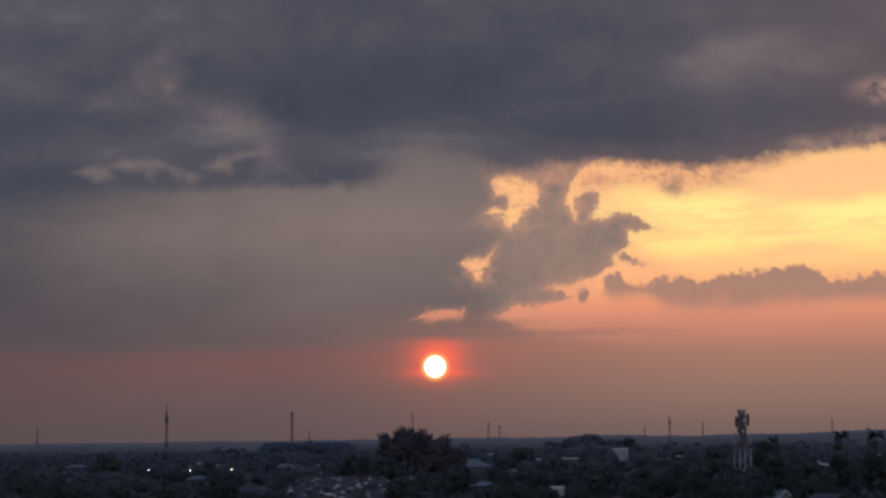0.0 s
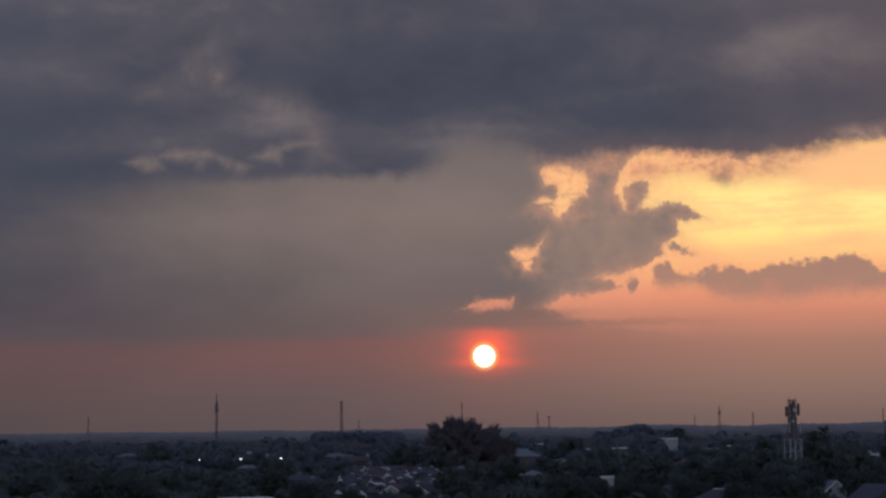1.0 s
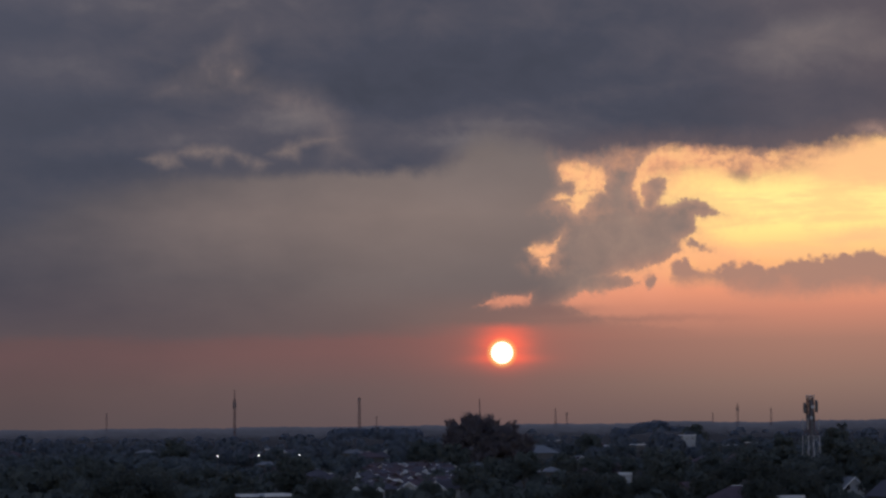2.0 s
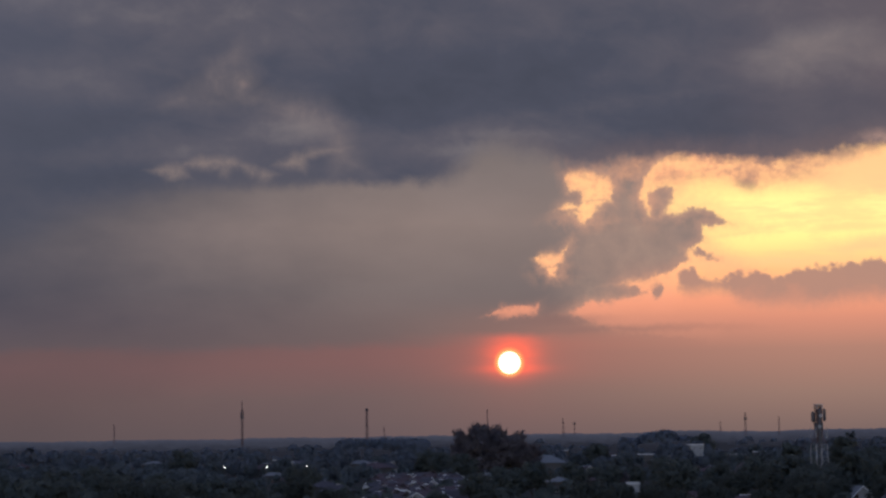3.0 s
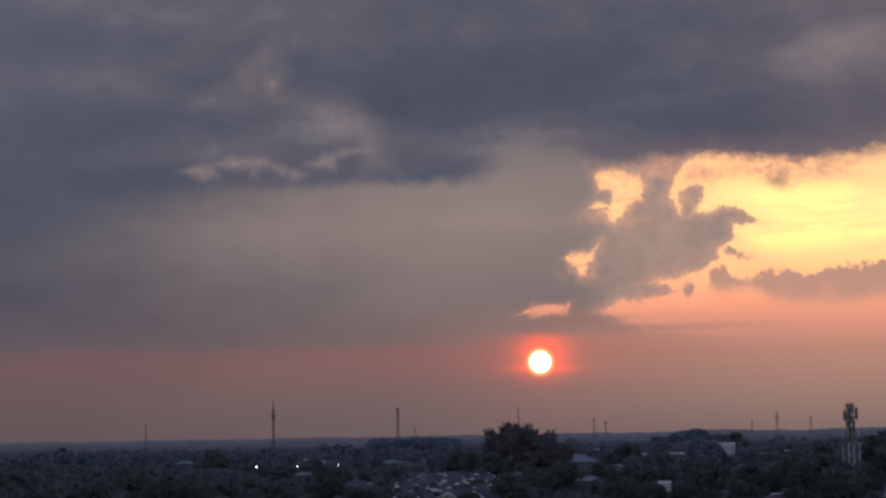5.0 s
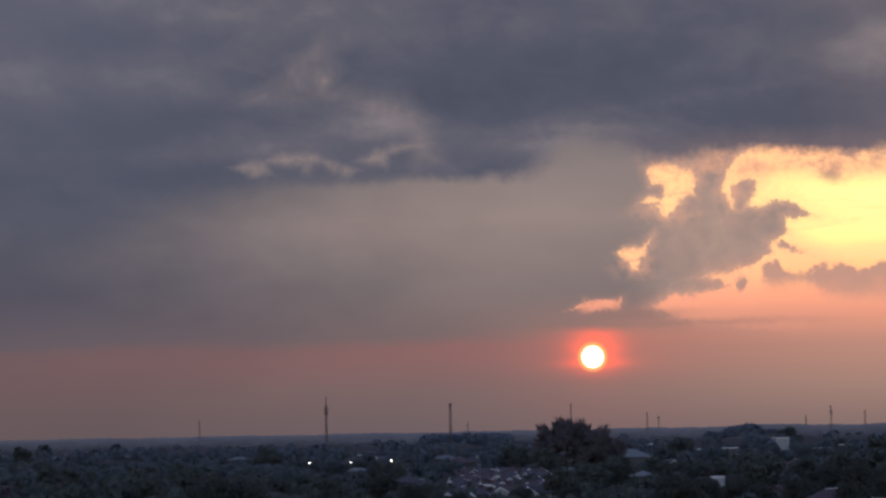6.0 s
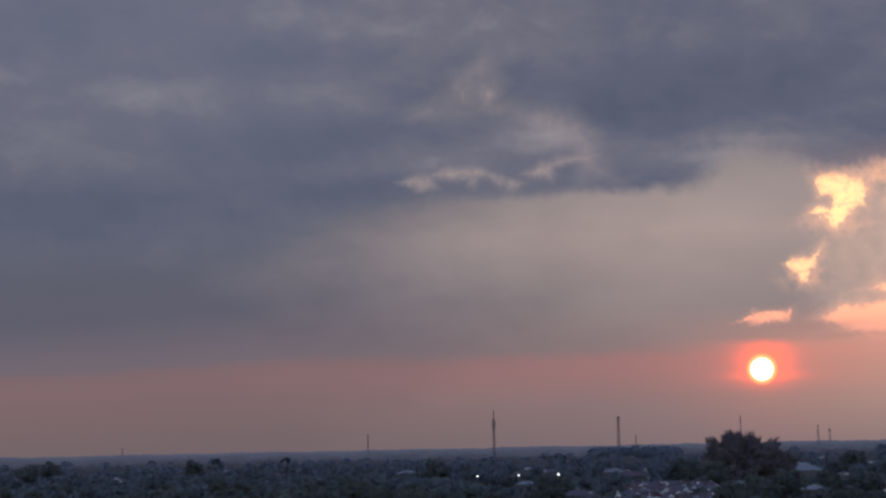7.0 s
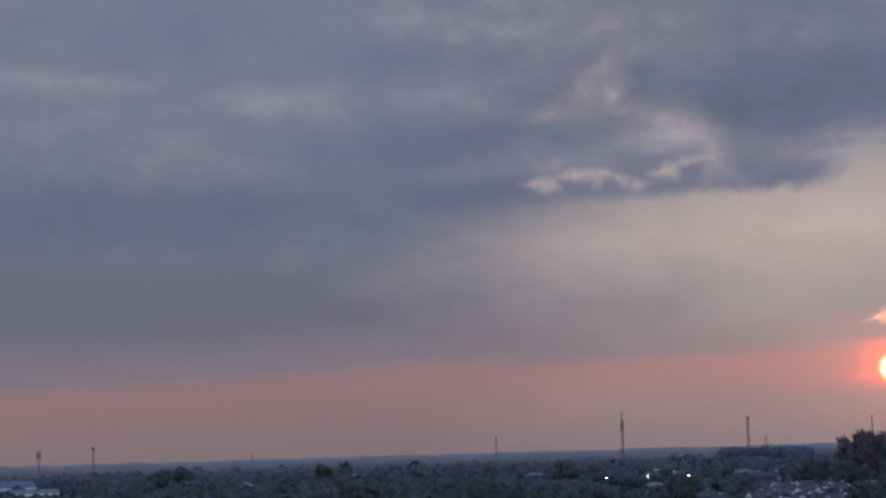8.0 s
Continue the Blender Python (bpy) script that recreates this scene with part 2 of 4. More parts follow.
sky_col = blend(NT, bank.smooth(-0.08, 0.13) * 0.95, sky_col, (EL + (body - 0.5) * 1.2).ramp(3, 6, [(3.2, lin(196, 136, 113)), (3.9, lin(166, 128, 113)), (4.6, lin(162, 126, 113)), (5.2, lin(194, 146, 122))]))

# the dark deck of stratocumulus above
deck = (over / (AZ.smooth(-6.0, -12.0) * 0.55 + AZ.smooth(-2.8, -1.2) * AZ.smooth(2.2, 0.8) * 0.4 + 0.26)).smooth(-0.8, 0.9)
broad = fuzz(NT, vec(NT, AZ * 0.5, EL * 0.9, 21.0), 0.45, 8.0, 0.56, 0.15)


dark = union([lobe(chart_left(250, 392), 340, 60, UD, VD), lobe(chart_left(820, 248), 260, 45, UD, VD), lobe(chart(600, 160), 420, 70, UD, VD), lobe(chart(1050, 232), 330, 46, UD, VD),
              lobe(chart(60, 330), 160, 26, UD, VD), lobe(chart(1480, 215), 110, 40, UD, VD), lobe(chart_left(700, 110), 160, 40, UD, VD)])
pale = union([lobe(chart(430, 235), 75, 22, UD, VD), lobe(chart(800, 246), 130, 14, UD, VD), lobe(chart(700, 272), 90, 22, UD, VD),
              lobe(chart_left(470, 180), 130, 20, UD, VD), lobe(chart_left(110, 160), 170, 22, UD, VD), lobe(chart(1350, 110), 180, 50, UD, VD), lobe(chart_left(1190, 240), 80, 30, UD, VD)])
brush = fuzz(NT, vec(NT, AZ * 0.62, EL * 1.1 + AZ * 0.12, 12.0), 1.0, 7.0, 0.56, 0.5) - 0.5
tone = (broad - 0.5) * 0.55 + brush * 0.34 + 0.48 + pale.smooth(-0.4, 0.6) * 0.27 - dark.smooth(-0.5, 0.7) * 0.19
deck_col = tone.ramp(0, 1, [(0.12, lin(62, 66, 78)), (0.35, lin(70, 73, 86)), (0.52, lin(83, 82, 92)), (0.68, lin(103, 99, 104)), (0.9, lin(132, 122, 120))])
deck_col = blend(NT, (AZ + mottle * 6.0).smooth(3.0, 14.0) * 0.6, deck_col, lin(100, 88, 91))
deck_col = blend(NT, AZ.smooth(-8.0, -15.0) * 0.5, deck_col, EL.ramp(4, 12, [(4.5, lin(66, 70, 82)), (7.0, lin(65, 70, 83)), (9.0, lin(77, 80, 93)), (11.5, lin(79, 82, 96))]))
lit_rim = over.smooth(0.9, 0.0) * AZ.smooth(-1.0, 4.0) * 0.35
deck_col = blend(NT, lit_rim, deck_col, lin(120, 98, 94))
sky_col = blend(NT, deck, sky_col, deck_col)
patch = union([facet((298, 104), (320, 146), (314, 188), (196, 186), (250, 138), uv=UV_SOFT), facet((300, 176), (440, 194), (480, 236), (468, 254), (380, 214), uv=UV_SOFT), facet((452, 222), (480, 234), (500, 296), (474, 302), uv=UV_SOFT)])
sky_col = blend(NT, patch.smooth(-0.62, 0.50) * (body.smooth(0.34, 0.66) * 0.5 + 0.5) * 0.52, sky_col, lin(126, 114, 112))
scraps = union([facet((152, 312), (172, 303), (200, 305), (208, 319), (180, 323), uv=UV_SOFT), facet((206, 301), (232, 290), (288, 291), (306, 303), (276, 307), (225, 305), uv=UV_SOFT), facet((260, 302), (284, 302), (278, 322), (268, 320), uv=UV_SOFT),
                facet((296, 299), (318, 305), (358, 318), (346, 328), (318, 319), uv=UV_SOFT), facet((372, 299), (398, 283), (416, 283), (412, 308), (396, 304), uv=UV_SOFT), facet((402, 287), (420, 274), (452, 275), (430, 283), uv=UV_SOFT)])
sky_col = blend(NT, scraps.smooth(-0.20, 0.15) * (swell.smooth(0.30, 0.62) * 0.5 + 0.5) * 0.50, sky_col, lin(146, 129, 120))
under = union([facet((205, 312), (300, 310), (345, 326), (320, 340), (230, 334), uv=UV_SOFT), facet((330, 330), (400, 310), (440, 318), (420, 334), (350, 338), uv=UV_SOFT)])
sky_col = blend(NT, under.smooth(-0.25, 0.2) * 0.7, sky_col, lin(76, 77, 88))
spark = lobe(chart(310, 157), 5, 3)
sky_col = blend(NT, spark.smooth(-0.10, 0.05) * 0.15, sky_col, lin(165, 140, 132))
rosy = union([lobe(chart(1560, 172), 52, 20), lobe(chart(1435, 262), 30, 8), lobe(chart(1530, 252), 40, 10)])
sky_col = blend(NT, rosy.smooth(-0.25, 0.4) * ragged.smooth(0.3, 0.6) * 0.75, sky_col, lin(205, 165, 145))

# the low sun behind the haze, with its red aureole
SUN_AZ, SUN_EL = chart(770, 649, 0.0)
du, dv = AZ - SUN_AZ, EL - SUN_EL
dist = (du * du + dv * dv).op("SQRT")
bars = fuzz(NT, vec(NT, AZ * 0.6, EL * 4.0, 2.0), 1.3, 4.0, 0.6, 0.4)
crest, shaft, aside = dv - 0.22, dv + 0.17, du - 0.10
aureole = (aside * aside * -2.5 - crest * crest * 3.4).op("EXPONENT") * (bars * 0.8 + 0.5) + (aside * aside * -1.5 - shaft * shaft * 70.0).op("EXPONENT") * 0.42 + (du * -0.5 + dist * -1.3).min(0.0).op("EXPONENT") * 0.10 + (du * 0.25 + dist * -0.9).op("EXPONENT") * 0.17
aureole = aureole * (dv.smooth(-0.75, -0.22) * 0.65 + 0.35)
sky_col = blend(NT, aureole.min(1.0) * (dv + puff_v * 0.25).smooth(0.92, 0.62), sky_col, lin(255, 110, 86))
sky_col = blend(NT, dist.smooth(0.46, 0.28), sky_col, lin(255, 176, 104))
sky_col = blend(NT, dist.smooth(0.325, 0.265), sky_col, (2.4, 2.0, 1.4, 1.0))

# the clouds lie to the west: overhead and to the east the dusk sky is clear
clear = NT.nodes.new("ShaderNodeTexSky")
clear.sky_type, clear.sun_disc = "NISHITA", False
clear.sun_elevation, clear.sun_rotation = radians(SUN_EL), radians(SUN_AZ)
clear_col = blend(NT, 1.0, Sock(NT, clear.outputs[0]), (0.44, 0.45, 0.68, 1), "MULTIPLY")
sky_col = blend(NT, EL.smooth(18.0, 50.0).max(wy.smooth(0.75, 0.1)), sky_col, clear_col)
back = NT.nodes.new("ShaderNodeBackground")
NT.links.new(sky_col.s, back.inputs["Color"])
back.inputs["Strength"].default_value = 1.0
out = NT.nodes.new("ShaderNodeOutputWorld")
NT.links.new(back.outputs[0], out.inputs["Surface"])

sun = new("sun", bpy.data.lights.new("sun", "SUN"))
sun.data.energy, sun.data.angle, sun.data.color = 0.12, radians(6.0), (1.0, 0.45, 0.22)
sun.matrix_world = look((0, 0, 0), [-c for c in (math.sin(radians(SUN_AZ)) * math.cos(radians(SUN_EL)), math.cos(radians(SUN_AZ)) * math.cos(radians(SUN_EL)), math.sin(radians(SUN_EL)))])


# ---- materials ----
def material(name, colour, rough=0.8, metal=0.0, spread=0.25, scale=0.6, bump=0.3, per="object", second=None, gloss=0.5):
    """A surface with stains at two scales, fine relief, and a shade that differs from piece to piece."""
    m = bpy.data.materials.new(name)
    m.use_nodes = True
    t = m.node_tree
    bsdf = t.nodes["Principled BSDF"]
    c = t.nodes.new("ShaderNodeTexCoord")
    p = Sock(t, c.outputs["Object"])
    big, fine = fuzz(t, p, scale, 4.0, 0.6), fuzz(t, p, scale * 9, 3.0, 0.6)
    if per == "island":
        rnd = Sock(t, t.nodes.new("ShaderNodeNewGeometry").outputs["Random Per Island"])
    else:
        rnd = Sock(t, t.nodes.new("ShaderNodeObjectInfo").outputs["Random"])
    shade = (big - 0.5) * (2 * spread) + (fine - 0.5) * spread + (rnd - 0.5) * spread + 1.0
    base = blend(t, 1.0, (*colour, 1), vec(t, shade, shade, shade), "MULTIPLY")
    if second:
        base = blend(t, (big * 0.6 + fine * 0.4).smooth(0.46, 0.62), base, (*second, 1))
    t.links.new(base.s, bsdf.inputs["Base Color"])
    t.links.new(((fine - 0.5) * 0.2 + rough).s, bsdf.inputs["Roughness"])
    bsdf.inputs["Metallic"].default_value = metal
    bsdf.inputs["Specular IOR Level"].default_value = gloss
    if bump:
        b = t.nodes.new("ShaderNodeBump")
        b.inputs["Strength"].default_value, b.inputs["Distance"].default_value = bump, 0.03
        t.links.new(fine.s, b.inputs["Height"])
        t.links.new(b.outputs[0], bsdf.inputs["Normal"])
    return m


def leafy(m):
    """Leaves let half of the light through."""
    t = m.node_tree
    bsdf = t.nodes["Principled BSDF"]
    through_leaf, mixer = t.nodes.new("ShaderNodeBsdfTranslucent"), t.nodes.new("ShaderNodeMixShader")
    t.links.new(bsdf.inputs["Base Color"].links[0].from_socket, through_leaf.inputs["Color"])
    mixer.inputs[0].default_value = 0.45
    t.links.new(bsdf.outputs[0], mixer.inputs[1])
    t.links.new(through_leaf.outputs[0], mixer.inputs[2])
    t.links.new(mixer.outputs[0], t.nodes["Material Output"].inputs["Surface"])
    return m


LEAF = leafy(material("foliage_dark", (0.086, 0.097, 0.090), 0.9, spread=0.12, scale=0.25, bump=0, per="island", gloss=0.06))
LEAF_WARM = leafy(material("foliage_brownish", (0.132, 0.116, 0.126), 0.9, spread=0.12, scale=0.25, bump=0, per="island", gloss=0.06))
# the next three leaf colours have distance haze painted in, paler and bluer
LEAF_MID = leafy(material("foliage_hazed_grey", (0.102, 0.117, 0.126), 0.95, spread=0.12, scale=0.02, bump=0, per="island", gloss=0.06))
LEAF_FAR = leafy(material("foliage_hazed_pale", (0.125, 0.143, 0.172), 0.95, spread=0.12, scale=0.02, bump=0, per="island", gloss=0.06))
LEAF_HAZE = leafy(material("foliage_hazed_blue", (0.104, 0.118, 0.138), 0.95, spread=0.12, scale=0.02, bump=0, per="island", gloss=0.06))
# near trees: lack of haze painted in as a darker leaf colour
LEAF_DEEP = leafy(material("foliage_unhazed_dark", (0.060, 0.067, 0.060), 0.9, spread=0.12, scale=0.25, bump=0, per="island", gloss=0.06))
BARK = material("bark", (0.07, 0.055, 0.045), 0.95, spread=0.4, scale=2.0, gloss=0.12)
GROUND = material("ground_grass_and_soil", (0.024, 0.028, 0.026), 1.0, spread=0.5, scale=0.02, second=(0.034, 0.031, 0.030), gloss=0.12)
TILE = material("clay_roof_tiles", (0.060, 0.042, 0.048), 0.85, spread=0.4, scale=0.5, gloss=0.12)
TILE_GREY = material("grey_roof_tiles", (0.056, 0.052, 0.062), 0.8, spread=0.4, scale=0.5, gloss=0.12)
SHEET = material("pale_metal_roofing", (0.085, 0.09, 0.095), 0.65, 0.0, spread=0.25, scale=0.4)
SHEET_BLUE = material("blue_metal_roofing", (0.032, 0.042, 0.085), 0.6, 0.0, spread=0.25, scale=0.4)
PLASTER = material("white_plaster", (0.25, 0.25, 0.25), 0.9, spread=0.2, scale=0.4)
CREAM = material("weathered_plaster", (0.075, 0.07, 0.068), 0.9, spread=0.3, scale=0.4, gloss=0.12)
TRIM = material("white_painted_trim", (0.46, 0.46, 0.46), 0.7, spread=0.15, scale=0.8)
WOOD = material("brown_door_wood", (0.12, 0.07, 0.045), 0.7, spread=0.3, scale=2.0)
STEEL_RED = material("red_painted_steel", (0.06, 0.032, 0.034), 0.8, 0.0, spread=0.3, scale=0.5)
STEEL_WHITE = material("white_painted_steel", (0.30, 0.30, 0.30), 0.7, 0.0, spread=0.25, scale=0.5)
STEEL = material("galvanised_steel", (0.09, 0.09, 0.10), 0.6, 0.3, spread=0.3, scale=0.5)
PANEL = material("grey_antenna_housing", (0.05, 0.05, 0.056), 0.6, spread=0.2, scale=0.8)
GLASS = material("dark_window_glass", (0.02, 0.022, 0.026), 0.08, spread=0.1, bump=0)
BULB = bpy.data.materials.new("lamp_glow")
BULB.use_nodes = True
BULB.node_tree.nodes["Principled BSDF"].inputs["Emission Color"].default_value = (1.0, 0.93, 0.82, 1)
BULB.node_tree.nodes["Principled BSDF"].inputs["Emission Strength"].default_value = 7.0


# ---- building helpers ----
class Shape:
    """Vertices and faces of one mesh, gathered piece by piece."""

    def __init__(self):
        self.v, self.f = [], []

    def add(self, verts, faces):
        n = len(self.v)
        self.v += [tuple(p) for p in verts]
        self.f += [tuple(i + n for i in f) for f in faces]
        return self

    def box(self, x0, y0, z0, x1, y1, z1):
        return self.add([(x0, y0, z0), (x1, y0, z0), (x1, y1, z0), (x0, y1, z0), (x0, y0, z1), (x1, y0, z1), (x1, y1, z1), (x0, y1, z1)],
                        [(3, 2, 1, 0), (4, 5, 6, 7), (0, 1, 5, 4), (1, 2, 6, 5), (2, 3, 7, 6), (3, 0, 4, 7)])

    def tube(self, path, radii, sides=6):
        """A tapered tube along a path, with closed ends."""
        path = [Vector(p) for p in path]
        rings = []
        for i, p in enumerate(path):
            d = (path[min(i + 1, len(path) - 1)] - path[max(i - 1, 0)]).normalized()
            a = d.orthogonal().normalized()
            b = d.cross(a)
            rings.append([p + (a * math.cos(k * 2 * math.pi / sides) + b * math.sin(k * 2 * math.pi / sides)) * radii[i] for k in range(sides)])
        faces = []
        for i in range(len(path) - 1):
            for k in range(sides):
                j = (k + 1) % sides
                faces.append((i * sides + k, i * sides + j, (i + 1) * sides + j, (i + 1) * sides + k))
        faces.append(tuple(range(sides))[::-1])
        faces.append(tuple((len(path) - 1) * sides + k for k in range(sides)))
        return self.add([p for r in rings for p in r], faces)

    def beam(self, p, q, w):
        return self.tube([p, q], [w, w], 4)

    def prism(self, outline, y0, y1):
        """An outline in x and z, drawn from y0 to y1."""
        n = len(outline)
        return self.add([(x, y0, z) for x, z in outline] + [(x, y1, z) for x, z in outline],
                        [tuple(range(n)), tuple(range(2 * n - 1, n - 1, -1))] + [((i + 1) % n, i, n + i, n + (i + 1) % n) for i in range(n)])

    def leaves(self, centres, size, rng, outward=None):
        """Small leaf sprays: bent diamonds, turned at random, or with their faces mostly outward."""
        n = len(centres)
        face = rng.normal(size=(n, 3))
        if outward is not None:
            face = outward + face * 0.17
        d = np.cross(face, rng.normal(size=(n, 3)))
        d /= np.linalg.norm(d, axis=1)[:, None]
        e = np.cross(d, face)
        e /= np.linalg.norm(e, axis=1)[:, None]
        up = np.cross(d, e) * -0.8
        s = size * rng.uniform(0.6, 1.4, (n, 1))
        pts = np.stack([centres - d * s, centres + e * s * 0.55 + up * s * 0.2, centres + d * s, centres - e * s * 0.55 + up * s * 0.2], 1).reshape(-1, 3)
        k = len(self.v)
        self.v += [tuple(p) for p in pts.tolist()]
        self.f += [(k + 4 * i, k + 4 * i + 1, k + 4 * i + 2, k + 4 * i + 3) for i in range(n)]
        return self

    def mesh(self, name, mat):
        me = bpy.data.meshes.new(name)
        me.from_pydata(self.v, [], self.f)
        me.materials.append(mat)
        return me


def part(name, shape, mat, parent, label=""):
    ob = new(name, shape.mesh(name, mat))
    ob.parent = parent
    return tagged(ob, label)


def thing(name, label, category, group="", kind=""):
    return tagged(new(name), label, category, group, kind)


def hill(x, y):
    """Height of the land: flat near by, low rises far off."""
    r, a = math.hypot(x, y), math.degrees(math.atan2(x, y))
    far = min(max((r - 1900) / 1500, 0), 1)
    return far * (0.4 + 8 * math.exp(-((a - 12.5) / 3.2) ** 2) + 3 * math.exp(-((a - 4.5) / 1.3) ** 2) + 0.8 * math.sin(a * 1.7) + 0.5 * math.sin(a * 5.1 + 1))


def polar(az, dist, turn=0.0, z=None, size=1.0):
    """A pose on the land, dist metres off at azimuth az (degrees), facing the viewer but for turn."""
    x, y = dist * math.sin(radians(az)), dist * math.cos(radians(az))
    return pose(x, y, hill(x, y) if z is None else z, 0, 0, turn - az) @ Matrix.Scale(size, 4)


def put(ob, m):
    ob.matrix_world = m
    return ob


# ---- the land ----
ground_shape = Shape()
radii = [0, 60, 150, 300, 500, 800, 1200, 1600, 2000, 2400, 2800, 3200, 3600, 4000, 4400, 4900, 6500, 9000]
STEPS = 180
gv = [(r * math.sin(2 * math.pi * k / STEPS), r * math.cos(2 * math.pi * k / STEPS)) for r in radii[1:] for k in range(STEPS)]
ground_shape.v = [(0, 0, 0)] + [(x, y, hill(x, y)) for x, y in gv]
ground_shape.f = [(0, 1 + (k + 1) % STEPS, 1 + k) for k in range(STEPS)]
for i in range(len(radii) - 2):
    for k in range(STEPS):
        j = (k + 1) % STEPS
        ground_shape.f.append((1 + i * STEPS + k, 1 + i * STEPS + j, 1 + (i + 1) * STEPS + j, 1 + (i + 1) * STEPS + k))
tagged(new("ground", ground_shape.mesh("ground", GROUND)), "flat land with dark grass and bare soil at dusk", "ground", kind="structure")


# ---- trees ----
def crown_points(rng, n, clumps, lobe_r):
    """Leaf places on and in a set of overlapping clumps (x, y, z, radius)."""
    c = clumps[rng.integers(0, len(clumps), n)]
    d = rng.normal(size=(n, 3))
    d /= np.linalg.norm(d, axis=1)[:, None]
    r = c[:, 3:4] * (0.75 + 0.35 * rng.random((n, 1)) ** 0.7) * lobe_r
    return c[:, :3] + d * r * np.array([1, 1, 0.8]), d


def make_clumps(rng, n, rx, rz, zc, size):
    """Clumps spread through an uneven, domed crown."""
    out = []
    while len(out) < n:
        p = rng.uniform(-1, 1, 3)
        q = np.linalg.norm(p)
        if q > 1 or q < 0.35 or p[2] < -0.75:
            continue
        out.append((p[0] * rx, p[1] * rx, zc + p[2] * rz, size * rng.uniform(0.65, 1.35)))
    return np.array(out)


def tree(seed, height, width, leaves=1700, leaf=0.62, mat=None, label="", droop=0.14, clump=0.17):
    rng = np.random.default_rng(seed)
    top = thing("tree", label or "broad leafy tree, dark in the dusk", "tree")
    rz = height * (1 - droop) / 2
    zc = height - rz
    clumps = make_clumps(rng, 26, width / 2 * 0.82, rz * 0.82, zc, width * clump)
    s = Shape()
    fork = height * droop * 0.9
    s.tube([(0, 0, -0.3), (0.1, 0, fork * 0.5), (0, 0.1, fork), (0.2, 0, zc)], [height * 0.028, height * 0.022, height * 0.018, height * 0.008], 7)
    for c in clumps[::4]:
        s.tube([(0, 0, fork * rng.uniform(0.7, 1.1)), (c[0] * 0.5, c[1] * 0.5, (fork + c[2]) / 2), tuple(c[:3])], [height * 0.011, height * 0.007, height * 0.002], 5)
    part("trunk", s, BARK, top)
    pts, way = crown_points(rng, leaves, clumps, 1.0)
    part("crown", Shape().leaves(pts, leaf, rng, way), mat or LEAF, top)
    return top


def big_tree():
    """A huge old tree whose long upright shoots make a bristling top."""
    rng = np.random.default_rng(77)
    top = thing("tree", "huge spreading tree with bristling upright shoots", "tree")
    lumps = []
    for cx, cz, rx, rz, n in ((-3, 14.5, 10.5, 7.0, 60), (6.5, 11.5, 9.5, 6.5, 46), (-8, 11, 6.5, 6, 24), (14, 8, 5.5, 4.5, 20), (0, 7, 13, 5, 40)):
        c = make_clumps(rng, n, rx, rz, cz, 2.3)
        c[:, 0] += cx
        lumps.append(c)
    clumps = np.concatenate(lumps)
    s = Shape()
    s.tube([(-2, 0, -0.4), (-2, 0, 4), (-1.5, 0.3, 8), (-2, 0, 15)], [1.2, 0.9, 0.7, 0.2], 9)
    for c in clumps[::6]:
        s.tube([(-2, 0, rng.uniform(3, 7)), (c[0] * 0.6 - 0.8, c[1] * 0.5, c[2] * 0.75), tuple(c[:3])], [0.4, 0.25, 0.06], 5)
    part("trunk", s, BARK, top)
    pts, way = crown_points(rng, 11000, clumps, 1.0)
    part("crown", Shape().leaves(pts, 0.62, rng, way), LEAF_WARM, top)
    shoots = Shape()
    for c in clumps:
        if c[2] + c[3] < 13 - 0.32 * max(c[0], 0) * 1.2:
            continue
        for _ in range(16):
            a, lean_x, lean_y, length = rng.uniform(0, 6.28), rng.normal(0, 0.16) + 0.05 * (c[0] + 2), rng.normal(0, 0.25), rng.uniform(1.2, 3.0)
            base = Vector((c[0] + math.cos(a) * c[3] * 0.7, c[1] + math.sin(a) * c[3] * 0.7, c[2] + c[3] * 0.3))
            tip = base + Vector((lean_x * length, lean_y * length, length))
            shoots.tube([base, base.lerp(tip, 0.6) + Vector((0, 0, 0.1)), tip], [0.10, 0.09, 0.02], 3)
            pts = np.array([base.lerp(tip, k) for k in rng.uniform(0.15, 0.95, 9)]) + rng.normal(0, 0.18, (9, 3))
            shoots.leaves(pts, 0.30, rng)
    tagged(part("shoot_fringe", shoots, LEAF_WARM, top, "thin upright leafy shoots"), kind="stuff")
    return top


